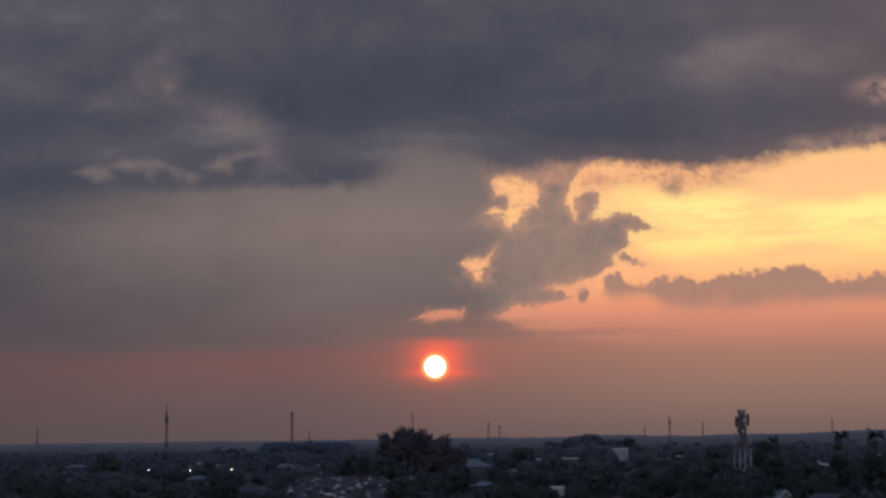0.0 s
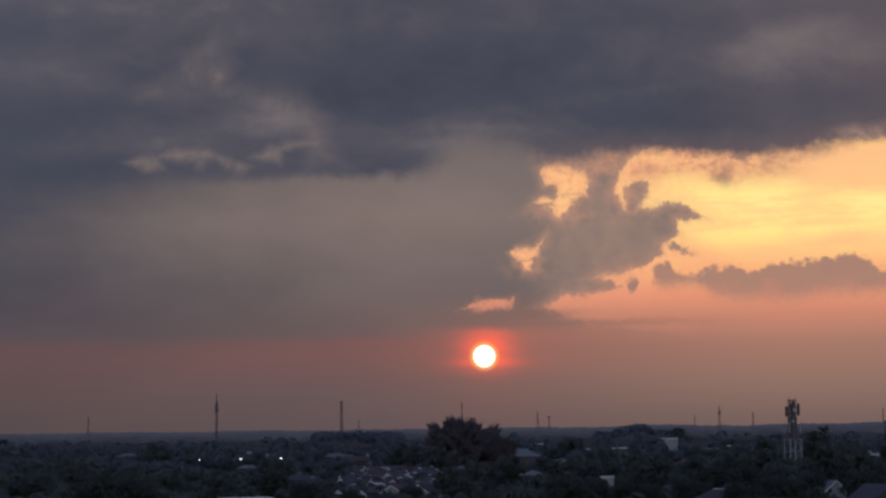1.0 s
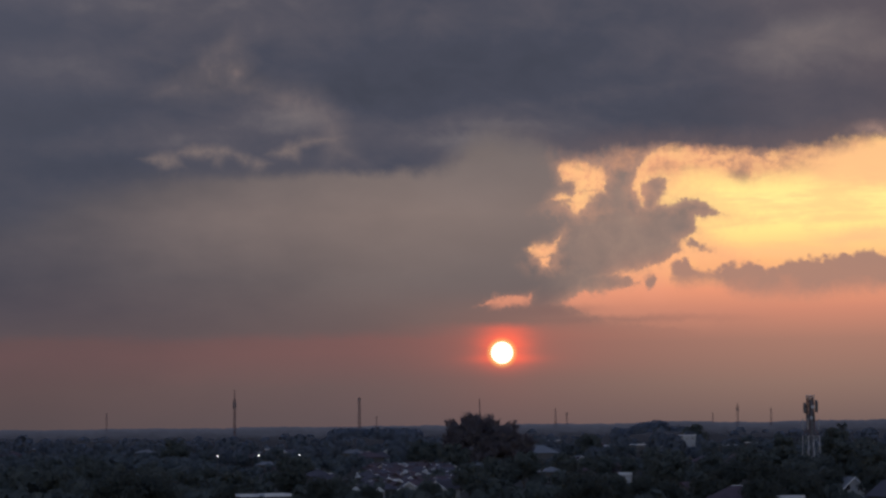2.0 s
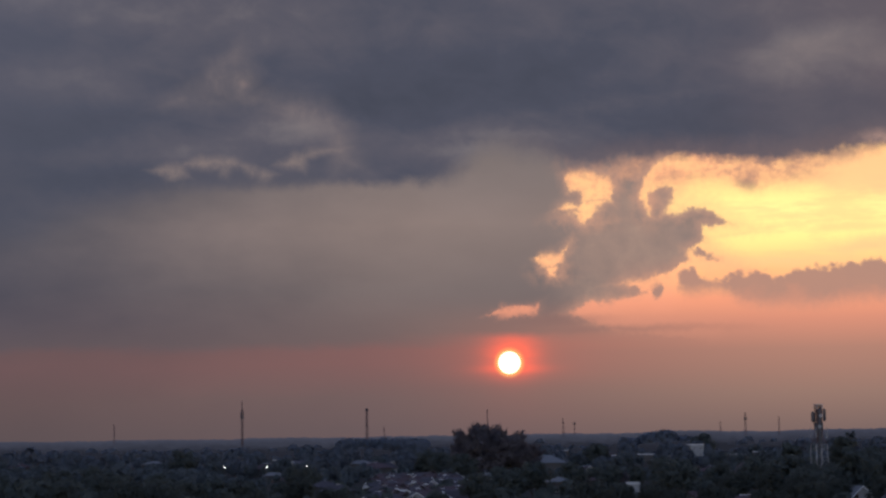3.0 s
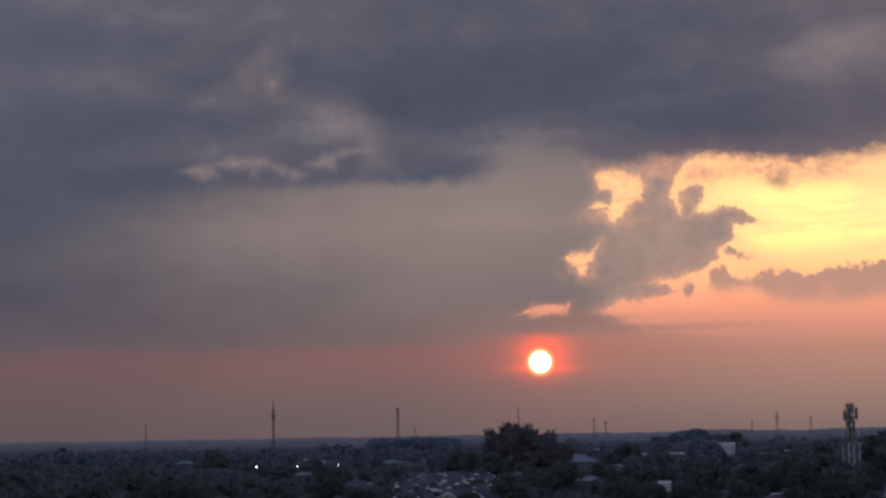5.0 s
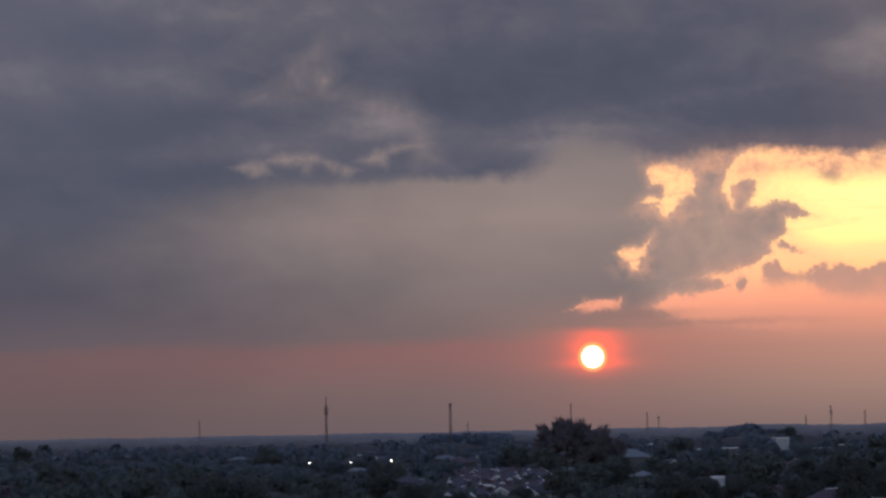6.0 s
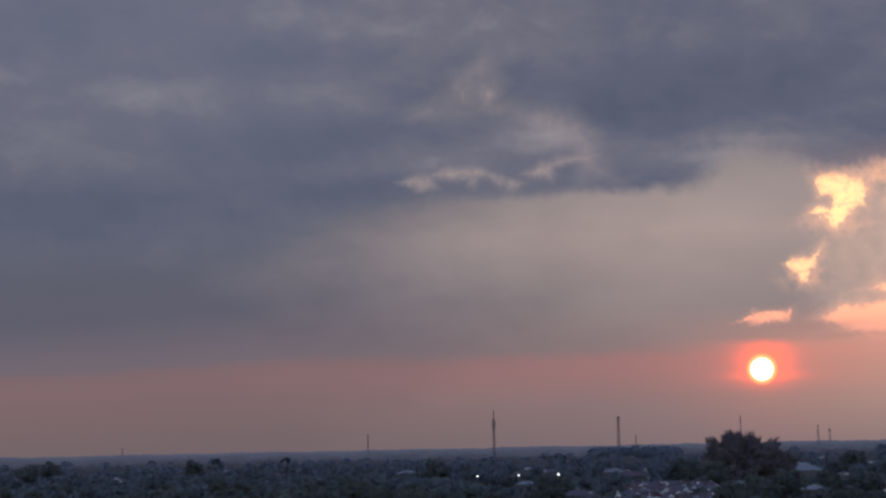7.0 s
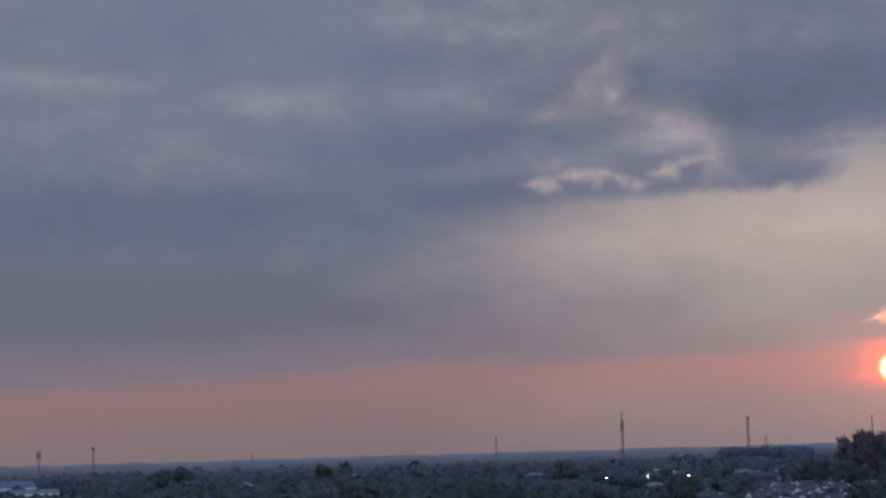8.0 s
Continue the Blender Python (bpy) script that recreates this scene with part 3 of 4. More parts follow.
def palm(seed, height, crown=2.6):
    rng = np.random.default_rng(seed)
    top = thing("palm_tree", "tall coconut palm with drooping fronds", "palm tree")
    part("trunk", Shape().tube([(0, 0, -0.3), (0.2, 0, height * 0.4), (0.1, 0.2, height * 0.8), (0, 0, height)], [0.24, 0.18, 0.15, 0.13], 8), BARK, top)
    for k in range(28):
        a, rise = k * 2.4, rng.uniform(-0.1, 1.9)
        s = Shape()
        spine = []
        for i in range(7):
            f = i / 6
            out = crown * math.sin(f * 1.5) * 0.95
            spine.append(Vector((math.cos(a) * out, math.sin(a) * out, height + crown * (rise * f - 0.95 * f * f))))
        s.tube(spine, [0.05 - 0.006 * i for i in range(7)], 3)
        side = Vector((-math.sin(a), math.cos(a), 0))
        for i in range(24):
            f = 0.12 + 0.86 * i / 23
            j = min(int(f * 6), 5)
            p = spine[j].lerp(spine[j + 1], f * 6 - j)
            length = 0.75 * math.sin(0.4 + f * 2.4)
            for sign in (-1, 1):
                tip = p + side * (sign * length * 0.8) + Vector((math.cos(a) * 0.2, math.sin(a) * 0.2, -length * 0.55))
                s.add([p - Vector((math.cos(a), math.sin(a), 0)) * 0.14, p + Vector((math.cos(a), math.sin(a), 0)) * 0.14, tip], [(0, 1, 2)])
        part("frond", s, LEAF, top)
    return top


put(big_tree(), polar(-0.85, 900, size=1.06))
rnd = random.Random(5)
WOODS = "trees of the wooded plain"
kinds = [tree(11, 11, 10), tree(12, 13, 12), tree(13, 10, 12, label="low rounded tree with dense foliage"), tree(14, 14, 9, label="tall narrow tree, dark in the dusk"),
         tree(15, 9, 8, mat=LEAF_WARM, label="small brownish leafy tree"), tree(16, 12, 14), tree(17, 11, 12, 2600, 0.42, mat=LEAF_DEEP, label="dense rounded near tree, leaves painted darker for lack of haze"),
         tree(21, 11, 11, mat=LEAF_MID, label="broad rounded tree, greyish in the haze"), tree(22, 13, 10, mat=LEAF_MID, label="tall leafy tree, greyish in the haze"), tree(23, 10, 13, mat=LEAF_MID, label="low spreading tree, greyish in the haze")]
for k in kinds:
    tagged(k, group=WOODS)
used = [0] * len(kinds)


def plant(kind, az, dist, size=1.0):
    m = polar(az, dist, rnd.uniform(0, 360), size=size)
    if used[kind] == 0:
        used[kind] = 1
        kinds[kind].matrix_world = m
        return
    c = copy_thing(kinds[kind], m)
    c.matrix_world = m


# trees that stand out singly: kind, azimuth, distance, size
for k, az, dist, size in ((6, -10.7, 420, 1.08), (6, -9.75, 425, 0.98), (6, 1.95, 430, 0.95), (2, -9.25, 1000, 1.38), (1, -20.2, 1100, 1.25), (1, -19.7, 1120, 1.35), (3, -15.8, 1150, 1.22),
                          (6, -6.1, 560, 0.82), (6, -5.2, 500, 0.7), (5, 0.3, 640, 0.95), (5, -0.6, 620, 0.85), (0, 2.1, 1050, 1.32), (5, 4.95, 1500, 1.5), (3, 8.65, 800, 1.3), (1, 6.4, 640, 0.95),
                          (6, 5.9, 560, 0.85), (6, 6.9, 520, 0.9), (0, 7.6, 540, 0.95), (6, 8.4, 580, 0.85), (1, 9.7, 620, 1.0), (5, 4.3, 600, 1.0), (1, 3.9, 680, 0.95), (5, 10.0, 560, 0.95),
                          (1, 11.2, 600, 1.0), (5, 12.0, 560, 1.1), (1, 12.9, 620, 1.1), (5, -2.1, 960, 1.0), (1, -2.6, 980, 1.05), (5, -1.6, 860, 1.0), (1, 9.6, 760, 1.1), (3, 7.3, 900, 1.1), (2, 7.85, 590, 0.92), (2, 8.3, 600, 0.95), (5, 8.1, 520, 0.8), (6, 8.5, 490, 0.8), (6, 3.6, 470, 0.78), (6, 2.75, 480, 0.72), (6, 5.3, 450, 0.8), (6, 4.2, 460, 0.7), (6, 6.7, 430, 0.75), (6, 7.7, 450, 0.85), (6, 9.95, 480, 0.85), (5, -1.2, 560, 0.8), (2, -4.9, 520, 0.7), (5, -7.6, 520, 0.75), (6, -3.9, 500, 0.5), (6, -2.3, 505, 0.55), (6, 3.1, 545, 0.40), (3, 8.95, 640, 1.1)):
    plant(k, az, dist, size)
for az, dist, h in ((10.72, 600, 18.6), (11.62, 560, 19.2), (-15.2, 1050, 15.0), (8.9, 900, 17.0)):
    put(palm(int(az * 10) + 300, h, 2.3), polar(az, dist))


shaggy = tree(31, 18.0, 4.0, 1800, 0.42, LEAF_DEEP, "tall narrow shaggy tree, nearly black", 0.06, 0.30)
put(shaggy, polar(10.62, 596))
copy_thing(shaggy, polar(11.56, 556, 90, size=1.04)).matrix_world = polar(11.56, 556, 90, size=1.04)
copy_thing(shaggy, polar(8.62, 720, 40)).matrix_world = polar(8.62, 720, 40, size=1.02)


def estate(az, dist):
    """Where the housing estate keeps the trees away."""
    return -4.2 < az < -1.4 and 520 < dist < 900


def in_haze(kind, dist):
    """The tree with haze painted greyish into its leaves, where it stands far off."""
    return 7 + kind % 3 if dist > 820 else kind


for _ in range(165):
    az = rnd.uniform(-29, -8.2)
    dist = 560 + 640 * rnd.random() ** 0.8
    if (az > -13 and dist < 700 and rnd.random() < 0.7) or (az < -22.2 and dist < 1060):
        continue
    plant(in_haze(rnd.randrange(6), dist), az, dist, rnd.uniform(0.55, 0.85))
count = 0
while count < 95:
    az, dist = rnd.uniform(-8.4, 17), 540 + 700 * rnd.random()
    if estate(az, dist) or (az < 4 and dist < 700):
        continue
    count += 1
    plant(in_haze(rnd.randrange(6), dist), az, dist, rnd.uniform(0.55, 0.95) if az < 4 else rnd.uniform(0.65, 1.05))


def far_woods(name, seed, n, d0, d1, a0, a1, h0, h1, leaf, per, mat, label, uneven=0.9):
    """Woods too far off to tell the trees apart: a mass of crowns."""
    rng = np.random.default_rng(seed)
    s = Shape()
    for _ in range(n):
        az, dist = rng.uniform(a0, a1), rng.uniform(d0, d1)
        x, y = dist * math.sin(radians(az)), dist * math.cos(radians(az))
        h = rng.uniform(h0, h1) * (1 + uneven * noise.noise((az * 1.1, dist * 0.006, seed)))
        if h < 0.62 * h0:
            continue
        w = h * rng.uniform(0.7, 1.1)
        pts = rng.normal(size=(per, 3))
        pts /= np.linalg.norm(pts, axis=1)[:, None]
        way = pts.copy()
        pts *= rng.uniform(0.7, 1.0, (per, 1)) * np.array([w / 2, w / 2, h * 0.42])
        s.leaves(pts + np.array([x, y, hill(x, y) + h * 0.56]), leaf * 1.6 * h / (0.5 * (h0 + h1)), rng, way)
        s.tube([(x, y, hill(x, y) - 0.5), (x, y, hill(x, y) + h * 0.6)], [0.3, 0.12], 4)
    return tagged(new(name, s.mesh(name, mat)), label, "woods", kind="stuff")


# the farther the belt, the more haze its leaf colour carries
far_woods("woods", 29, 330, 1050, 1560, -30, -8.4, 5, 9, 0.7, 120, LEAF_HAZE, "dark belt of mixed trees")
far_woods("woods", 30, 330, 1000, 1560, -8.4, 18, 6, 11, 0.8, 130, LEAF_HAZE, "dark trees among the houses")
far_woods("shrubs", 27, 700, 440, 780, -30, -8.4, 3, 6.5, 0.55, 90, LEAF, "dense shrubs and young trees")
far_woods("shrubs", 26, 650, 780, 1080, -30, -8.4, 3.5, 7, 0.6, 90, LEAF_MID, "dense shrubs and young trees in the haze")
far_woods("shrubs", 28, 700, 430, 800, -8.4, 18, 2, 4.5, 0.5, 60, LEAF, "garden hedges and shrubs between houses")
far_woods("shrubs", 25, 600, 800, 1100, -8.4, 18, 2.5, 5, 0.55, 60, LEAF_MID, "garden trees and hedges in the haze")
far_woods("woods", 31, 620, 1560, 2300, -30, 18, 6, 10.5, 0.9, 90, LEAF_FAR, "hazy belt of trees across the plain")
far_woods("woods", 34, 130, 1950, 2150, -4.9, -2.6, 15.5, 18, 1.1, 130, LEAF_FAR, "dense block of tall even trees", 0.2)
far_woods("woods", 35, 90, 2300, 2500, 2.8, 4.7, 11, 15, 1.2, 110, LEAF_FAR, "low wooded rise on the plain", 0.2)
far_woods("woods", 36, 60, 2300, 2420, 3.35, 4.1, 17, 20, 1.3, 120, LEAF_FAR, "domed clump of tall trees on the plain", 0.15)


def far_ridge(dist, top, rough, haze_glow, seed, label, base):
    """A belt of the wooded plain far off: a plain backdrop with an uneven top, its distance haze painted in as a blue
    glow.
    """
    m = material("distance_haze_glow", (base * 0.22, base * 0.25, base * 0.32), 1.0, spread=0.15, scale=0.006, bump=0, gloss=0.0)
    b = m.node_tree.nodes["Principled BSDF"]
    b.inputs["Emission Color"].default_value, b.inputs["Emission Strength"].default_value = (0.68, 0.75, 1.10, 1), haze_glow
    s, n = Shape(), 4200
    for k in range(n + 1):
        a = radians(-34 + 58 * k / n)
        x, y = dist * math.sin(a), dist * math.cos(a)
        q = a * dist
        lump = 0.9 * noise.noise((a * 60, seed, 0)) + 0.7 * (1 - 2.6 * abs(noise.noise((q / 16, seed, 3)))) + 0.35 * noise.noise((q / 4, seed, 7))
        z = top + hill(x, y) + rough * lump
        for f, h in ((1.0, z), (1.008, z - 0.5), (1.008, -2), (1.0, -2)):
            s.v.append((x * f, y * f, h))
        if k:
            i, j = 4 * k - 4, 4 * k
            s.f += [(i + 3, j + 3, j, i), (i, j, j + 1, i + 1), (i + 1, j + 1, j + 2, i + 2)]
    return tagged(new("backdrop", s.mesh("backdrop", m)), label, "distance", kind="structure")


# painted haze: glow and base colour both rise from belt to belt outward
for dist, top, rough, haze_glow, base, label in ((1800, 6.4, 3.2, 0.017, 0.058, "dim belt of trees beyond the town"), (2080, 7.8, 3.0, 0.023, 0.065, "hazy belt of far trees on the plain"), (2450, 9.2, 2.8, 0.032, 0.075, "pale belt of far woods on the plain"),
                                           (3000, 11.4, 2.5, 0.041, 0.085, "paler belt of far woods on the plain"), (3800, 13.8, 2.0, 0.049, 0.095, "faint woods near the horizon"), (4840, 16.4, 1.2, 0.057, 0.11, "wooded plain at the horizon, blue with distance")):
    far_ridge(dist, top, rough, haze_glow, dist * 0.01, label, base)


# ---- houses ----
def window(parent, x, y, z, w, h):
    """A framed window on a front wall at depth y."""
    f = Shape()
    for a, b, c, d in ((x - w / 2, z, x - w / 2 + 0.08, z + h), (x + w / 2 - 0.08, z, x + w / 2, z + h), (x - w / 2 + 0.08, z, x + w / 2 - 0.08, z + 0.08), (x - w / 2 + 0.08, z + h - 0.08, x + w / 2 - 0.08, z + h),
                       (x - 0.04, z + 0.08, x + 0.04, z + h - 0.08)):
        f.box(a, y - 0.07, b, c, y + 0.02, d)
    win = part("window", f, WOOD, parent)
    part("pane", Shape().box(x - w / 2 + 0.06, y - 0.02, z + 0.06, x + w / 2 - 0.06, y + 0.012, z + h - 0.06), GLASS, win)
    part("sill", Shape().box(x - w / 2 - 0.1, y - 0.16, z - 0.09, x + w / 2 + 0.1, y - 0.004, z - 0.01), TRIM, win)


def house(w, d, wall, rise, wall_mat, roof_mat, label, hip=0.0, porch=False, floors=1, group=""):
    """A house with its front to -y: walls with gables, a thick overhanging roof, verge boards, door and windows."""
    h = thing("house", label, "house", group)
    s = Shape()
    y0, y1, x = -d / 2, d / 2, w / 2
    outline = [(-x, -0.3), (x, -0.3), (x, wall)] + ([(0, wall + rise)] if not hip else []) + [(-x, wall)]
    s.prism(outline, y0, y1)
    part("wall", s, wall_mat, h)
    o, t = 0.6, 0.16
    k = rise / x
    r = Shape()
    if hip:
        e = wall - 0.05
        eave = [(-x - o, y0 - o), (x + o, y0 - o), (x + o, y1 + o), (-x - o, y1 + o)]
        ridge = [(-w / 2 + hip, 0), (w / 2 - hip, 0)] if w > d else [(0, -d / 2 + hip), (0, d / 2 - hip)]
        lower = [(a, b, e) for a, b in eave] + [(a, b, e + 0.14) for a, b in eave]
        tops = [(a, b, wall + rise) for a, b in ridge]
        if w > d:
            faces = [(4, 5, 9, 8), (5, 6, 9), (6, 7, 8, 9), (7, 4, 8)]
        else:
            faces = [(4, 5, 8), (5, 6, 9, 8), (6, 7, 9), (7, 4, 8, 9)]
        r.add(lower + tops, faces + [(3, 2, 1, 0), (0, 1, 5, 4), (1, 2, 6, 5), (2, 3, 7, 6), (3, 0, 4, 7)])
        part("roof", r, roof_mat, h)
        part("ridge_cap", Shape().beam((tops[0][0], tops[0][1], wall + rise), (tops[1][0], tops[1][1], wall + rise), 0.14), TRIM if roof_mat is not SHEET else SHEET, h)
    else:
        for sign in (-1, 1):
            r.prism([(0, wall + rise + 0.03), (sign * (x + o), wall - o * k + 0.03), (sign * (x + o), wall - o * k + t + 0.03), (0, wall + rise + t + 0.03)], y0 - o, y1 + o)
        part("roof", r, roof_mat, h)
        for sign in (-1, 1):
            part("verge_board", Shape().prism([(0, wall + rise - 0.12), (sign * (x + o), wall - o * k - 0.12), (sign * (x + o), wall - o * k + t + 0.06), (0, wall + rise + t + 0.06)], y0 - o - 0.05, y0 - o - 0.004), TRIM if wall_mat is PLASTER else roof_mat, h)
    if porch:
        p = Shape().prism([(-x + 0.2, wall - 0.5), (-x + 3.2, wall - 0.5), (-x + 1.7, wall + 0.75)], y0 - 1.6, y0 - 1.45)
        part("porch_gable", p, TRIM, h, "white porch gable")
        pr = Shape()
        for sign in (-1, 1):
            pr.prism([(-x + 1.7, wall + 0.78), (-x + 1.7 + sign * 1.9, wall - 0.6), (-x + 1.7 + sign * 1.9, wall - 0.48), (-x + 1.7, wall + 0.9)], y0 - 1.8, y0 - 0.004)
        part("porch_roof", pr, roof_mat, h)
        for px in (-x + 0.4, -x + 3.0):
            part("post", Shape().box(px - 0.09, y0 - 1.6, -0.2, px + 0.09, y0 - 1.42, wall - 0.5), TRIM, h)
    part("door", Shape().box(-0.45, y0 - 0.05, 0, 0.45, y0 + 0.02, 2.05), WOOD, h)
    for fl in range(floors):
        z = 0.9 + fl * 3.1
        for wxp in (-w * 0.3, w * 0.3):
            window(h, wxp, y0, z, min(1.4, w * 0.2), 1.2)
    return h


def block(w, d, height, wall_mat, label, floors, cols, cap=TRIM, pane_w=1.6):
    """A flat-roofed building with a parapet, storeys and windows."""
    h = thing("building", label, "building")
    x, y = w / 2, d / 2
    part("wall", Shape().box(-x, -y, -0.3, x, y, height - 0.3), wall_mat, h)
    p = Shape()
    p.box(-x - 0.12, -y - 0.12, height - 0.3, x + 0.12, -y + 0.12, height + 0.22).box(-x - 0.12, y - 0.12, height - 0.3, x + 0.12, y + 0.12, height + 0.22)
    p.box(-x - 0.12, -y + 0.12, height - 0.3, -x + 0.12, y - 0.12, height + 0.22).box(x - 0.12, -y + 0.12, height - 0.3, x + 0.12, y - 0.12, height + 0.22)
    part("parapet", p, cap, h)
    part("roof", Shape().box(-x + 0.12, -y + 0.12, height - 0.3, x - 0.12, y - 0.12, height - 0.05), CREAM, h)
    step = height / floors
    for fl in range(floors):
        for c in range(cols):
            window(h, -x + w * (c + 0.5) / cols, -y, fl * step + 0.95, min(pane_w, w / cols * 0.55), min(1.3, pane_w * 1.2))
    return h


def shed(w, d, eave, rise, roof_mat, label, wall_mat=CREAM):
    """A long hall under a low gabled sheet roof, ridge across the view."""
    h = thing("warehouse", label, "warehouse")
    part("wall", Shape().add(*[(
        [(-w / 2, -d / 2, -0.3), (w / 2, -d / 2, -0.3), (w / 2, d / 2, -0.3), (-w / 2, d / 2, -0.3), (-w / 2, -d / 2, eave), (w / 2, -d / 2, eave), (w / 2, d / 2, eave), (-w / 2, d / 2, eave), (-w / 2, 0, eave + rise), (w / 2, 0, eave + rise)]),
        [(0, 1, 5, 4), (1, 2, 6, 9, 5), (2, 3, 7, 6), (3, 0, 4, 8, 7)]]), wall_mat, h)
    o = 0.8
    k = rise / (d / 2)
    r = Shape()
    for sign in (-1, 1):
        y = sign * (d / 2 + o)
        z = eave - o * k
        r.add([(-w / 2 - o, 0, eave + rise + 0.03), (w / 2 + o, 0, eave + rise + 0.03), (w / 2 + o, y, z + 0.03), (-w / 2 - o, y, z + 0.03), (-w / 2 - o, 0, eave + rise + 0.2), (w / 2 + o, 0, eave + rise + 0.2), (w / 2 + o, y, z + 0.2), (-w / 2 - o, y, z + 0.2)],
              [(3, 2, 1, 0), (4, 5, 6, 7), (0, 1, 5, 4), (1, 2, 6, 5), (2, 3, 7, 6), (3, 0, 4, 7)])
    part("roof", r, roof_mat, h)
    part("fascia", Shape().box(-w / 2 - o, -d / 2 - o - 0.12, eave - o * k - 0.45, w / 2 + o, -d / 2 - o - 0.004, eave - o * k + 0.22), TRIM, h)
    bays = max(2, int(w / 6))
    for b in range(bays):
        bx = -w / 2 + w * (b + 0.5) / bays
        part("door", Shape().box(bx - 1.6, -d / 2 - 0.08, 0, bx + 1.6, -d / 2 - 0.004, min(3.6, eave * 0.65)), STEEL, h, "grey roller shutter")
    return h


GROUP = "houses of the estate"
models = [house(5.6, 8, 2.8, 1.8, PLASTER, TILE_GREY, "small estate house with white gable and grey tiled roof", porch=True, group=GROUP),
          house(5.4, 8, 2.8, 1.7, CREAM, TILE, "small estate house with red tiled roof and white verge boards", porch=True, group=GROUP),
          house(6.4, 7, 2.8, 1.9, CREAM, TILE_GREY, "small estate house with hipped grey tiled roof", hip=2.5, porch=True, group=GROUP)]
spots = []
for row in range(13):
    dist = 570 + row * 24
    n = 7
    for c in range(n):
        az = -4.05 + 2.35 * (c + 0.5 + rnd.uniform(-0.18, 0.18)) / n + 0.12 * (row % 2)
        spots.append((az, dist + rnd.uniform(-6, 6), rnd.choice((0, 1, 1, 1, 2)), rnd.uniform(-14, 14) + rnd.choice((0, 0, 0, 35, -35))))
first = [True] * 3
for az, dist, k, turn in spots:
    m = polar(az, dist, turn)
    if first[k]:
        first[k] = False
        models[k].matrix_world = m
    else:
        copy_thing(models[k], m).matrix_world = m

# houses and halls that stand out singly
put(block(4.4, 7, 4.3, CREAM, "grey house with pale flat roof edge", 1, 2), polar(-7.25, 482, 8))
put(block(6, 8, 4.4, CREAM, "low grey house with white flat roof edge", 1, 2), polar(-6.5, 480, 10))
put(house(8, 9, 3.4, 2.2, CREAM, TILE_GREY, "house with wide dark hipped roof", hip=4.0), polar(-5.35, 690, 25))
put(house(7, 9, 3.4, 2.0, CREAM, TILE_GREY, "house with low grey hipped roof", hip=3.0), polar(-5.0, 640, -30))
put(block(4.6, 5, 4.2, PLASTER, "narrow white house among dark roofs", 1, 1, pane_w=0.7), polar(-3.24, 600, 6))
put(house(16, 14, 5.8, 3.8, CREAM, SHEET, "hall with a large pale hipped roof", hip=6.0), polar(0.72, 1000, 10))
put(shed(19, 14, 4.6, 1.6, SHEET, "long low hall with pale sheet roof"), polar(2.95, 1280, -8))
put(shed(12, 9, 4.0, 1.4, SHEET, "small hall with pale sheet roof"), polar(3.85, 1090, 20))
put(block(8.6, 9, 11.4, PLASTER, "white three-storey building among trees", 3, 2, pane_w=0.6), polar(4.75, 1340, 18))
put(block(11, 9, 8.6, CREAM, "long flat-roofed house with white parapet", 2, 4), polar(5.76, 1000, 4))
put(block(3.6, 6, 5.2, PLASTER, "white upper storey of a narrow house", 2, 1, pane_w=0.6), polar(3.05, 610, -4))
put(house(7, 8, 4.0, 1.6, CREAM, SHEET, "small house with pale rounded sheet roof", hip=2.5), polar(1.05, 690, 15))
put(house(6.5, 8, 3.4, 2.2, CREAM, TILE, "house with steep dark red tiled roof"), polar(4.75, 500, -24))
put(house(11, 10, 3.8, 2.8, CREAM, TILE, "house with broad reddish tiled roof", hip=4.0), polar(6.1, 440, 12))
put(house(5, 7, 4.6, 2.2, PLASTER, SHEET, "tall house with whitish gable wall", floors=2), polar(9.02, 490, 22))
put(house(8, 9, 4.2, 2.8, CREAM, TILE_GREY, "house with white verge boards on a dark roof"), polar(10.3, 450, 35))
put(block(3.6, 5, 7.0, PLASTER, "white square building with flat roof", 2, 1, pane_w=0.7), polar(10.2, 880, 5))
put(shed(16, 10, 5.5, 1.2, SHEET, "low hall with long pale roof edge"), polar(9.65, 1010, 3))
put(block(8, 7, 4.2, CREAM, "low grey house with pale roof edge", 1, 3), polar(7.3, 440, -6))
put(house(12, 10, 5.0, 2.4, PLASTER, SHEET, "pale gabled hall among distant trees"), polar(-3.0, 1500, 30))
put(shed(52, 30, 8.6, 3.4, SHEET_BLUE, "long factory hall with blue sheet roof and white fascia", PLASTER), polar(-25.0, 1080, 6))
put(shed(22, 16, 6.0, 1.8, SHEET, "factory annex with pale roof", PLASTER), polar(-23.55, 1040, 2))

for az, dist, w, h, label in ((1.15, 1300, 7, 9.2, "flat-roofed house with pale roof edge"), (2.69, 1090, 6.5, 8.0, "long grey house with pale roof edge"), (3.4, 1140, 8, 7.8, "wide grey house with pale roof edge"),
                              (7.26, 990, 5.6, 8.2, "small pale house among dark trees"), (6.5, 1180, 7, 8.0, "grey flat-roofed house among trees"), (-1.9, 1250, 7, 8.4, "grey house with pale parapet"), (-6.6, 1150, 6, 7.4, "low house with pale parapet")):
    put(block(w, 8, h, CREAM, label, 2, 2, pane_w=0.8), polar(az, dist, rnd.uniform(-15, 15)))

MIX = "scattered houses of the town"
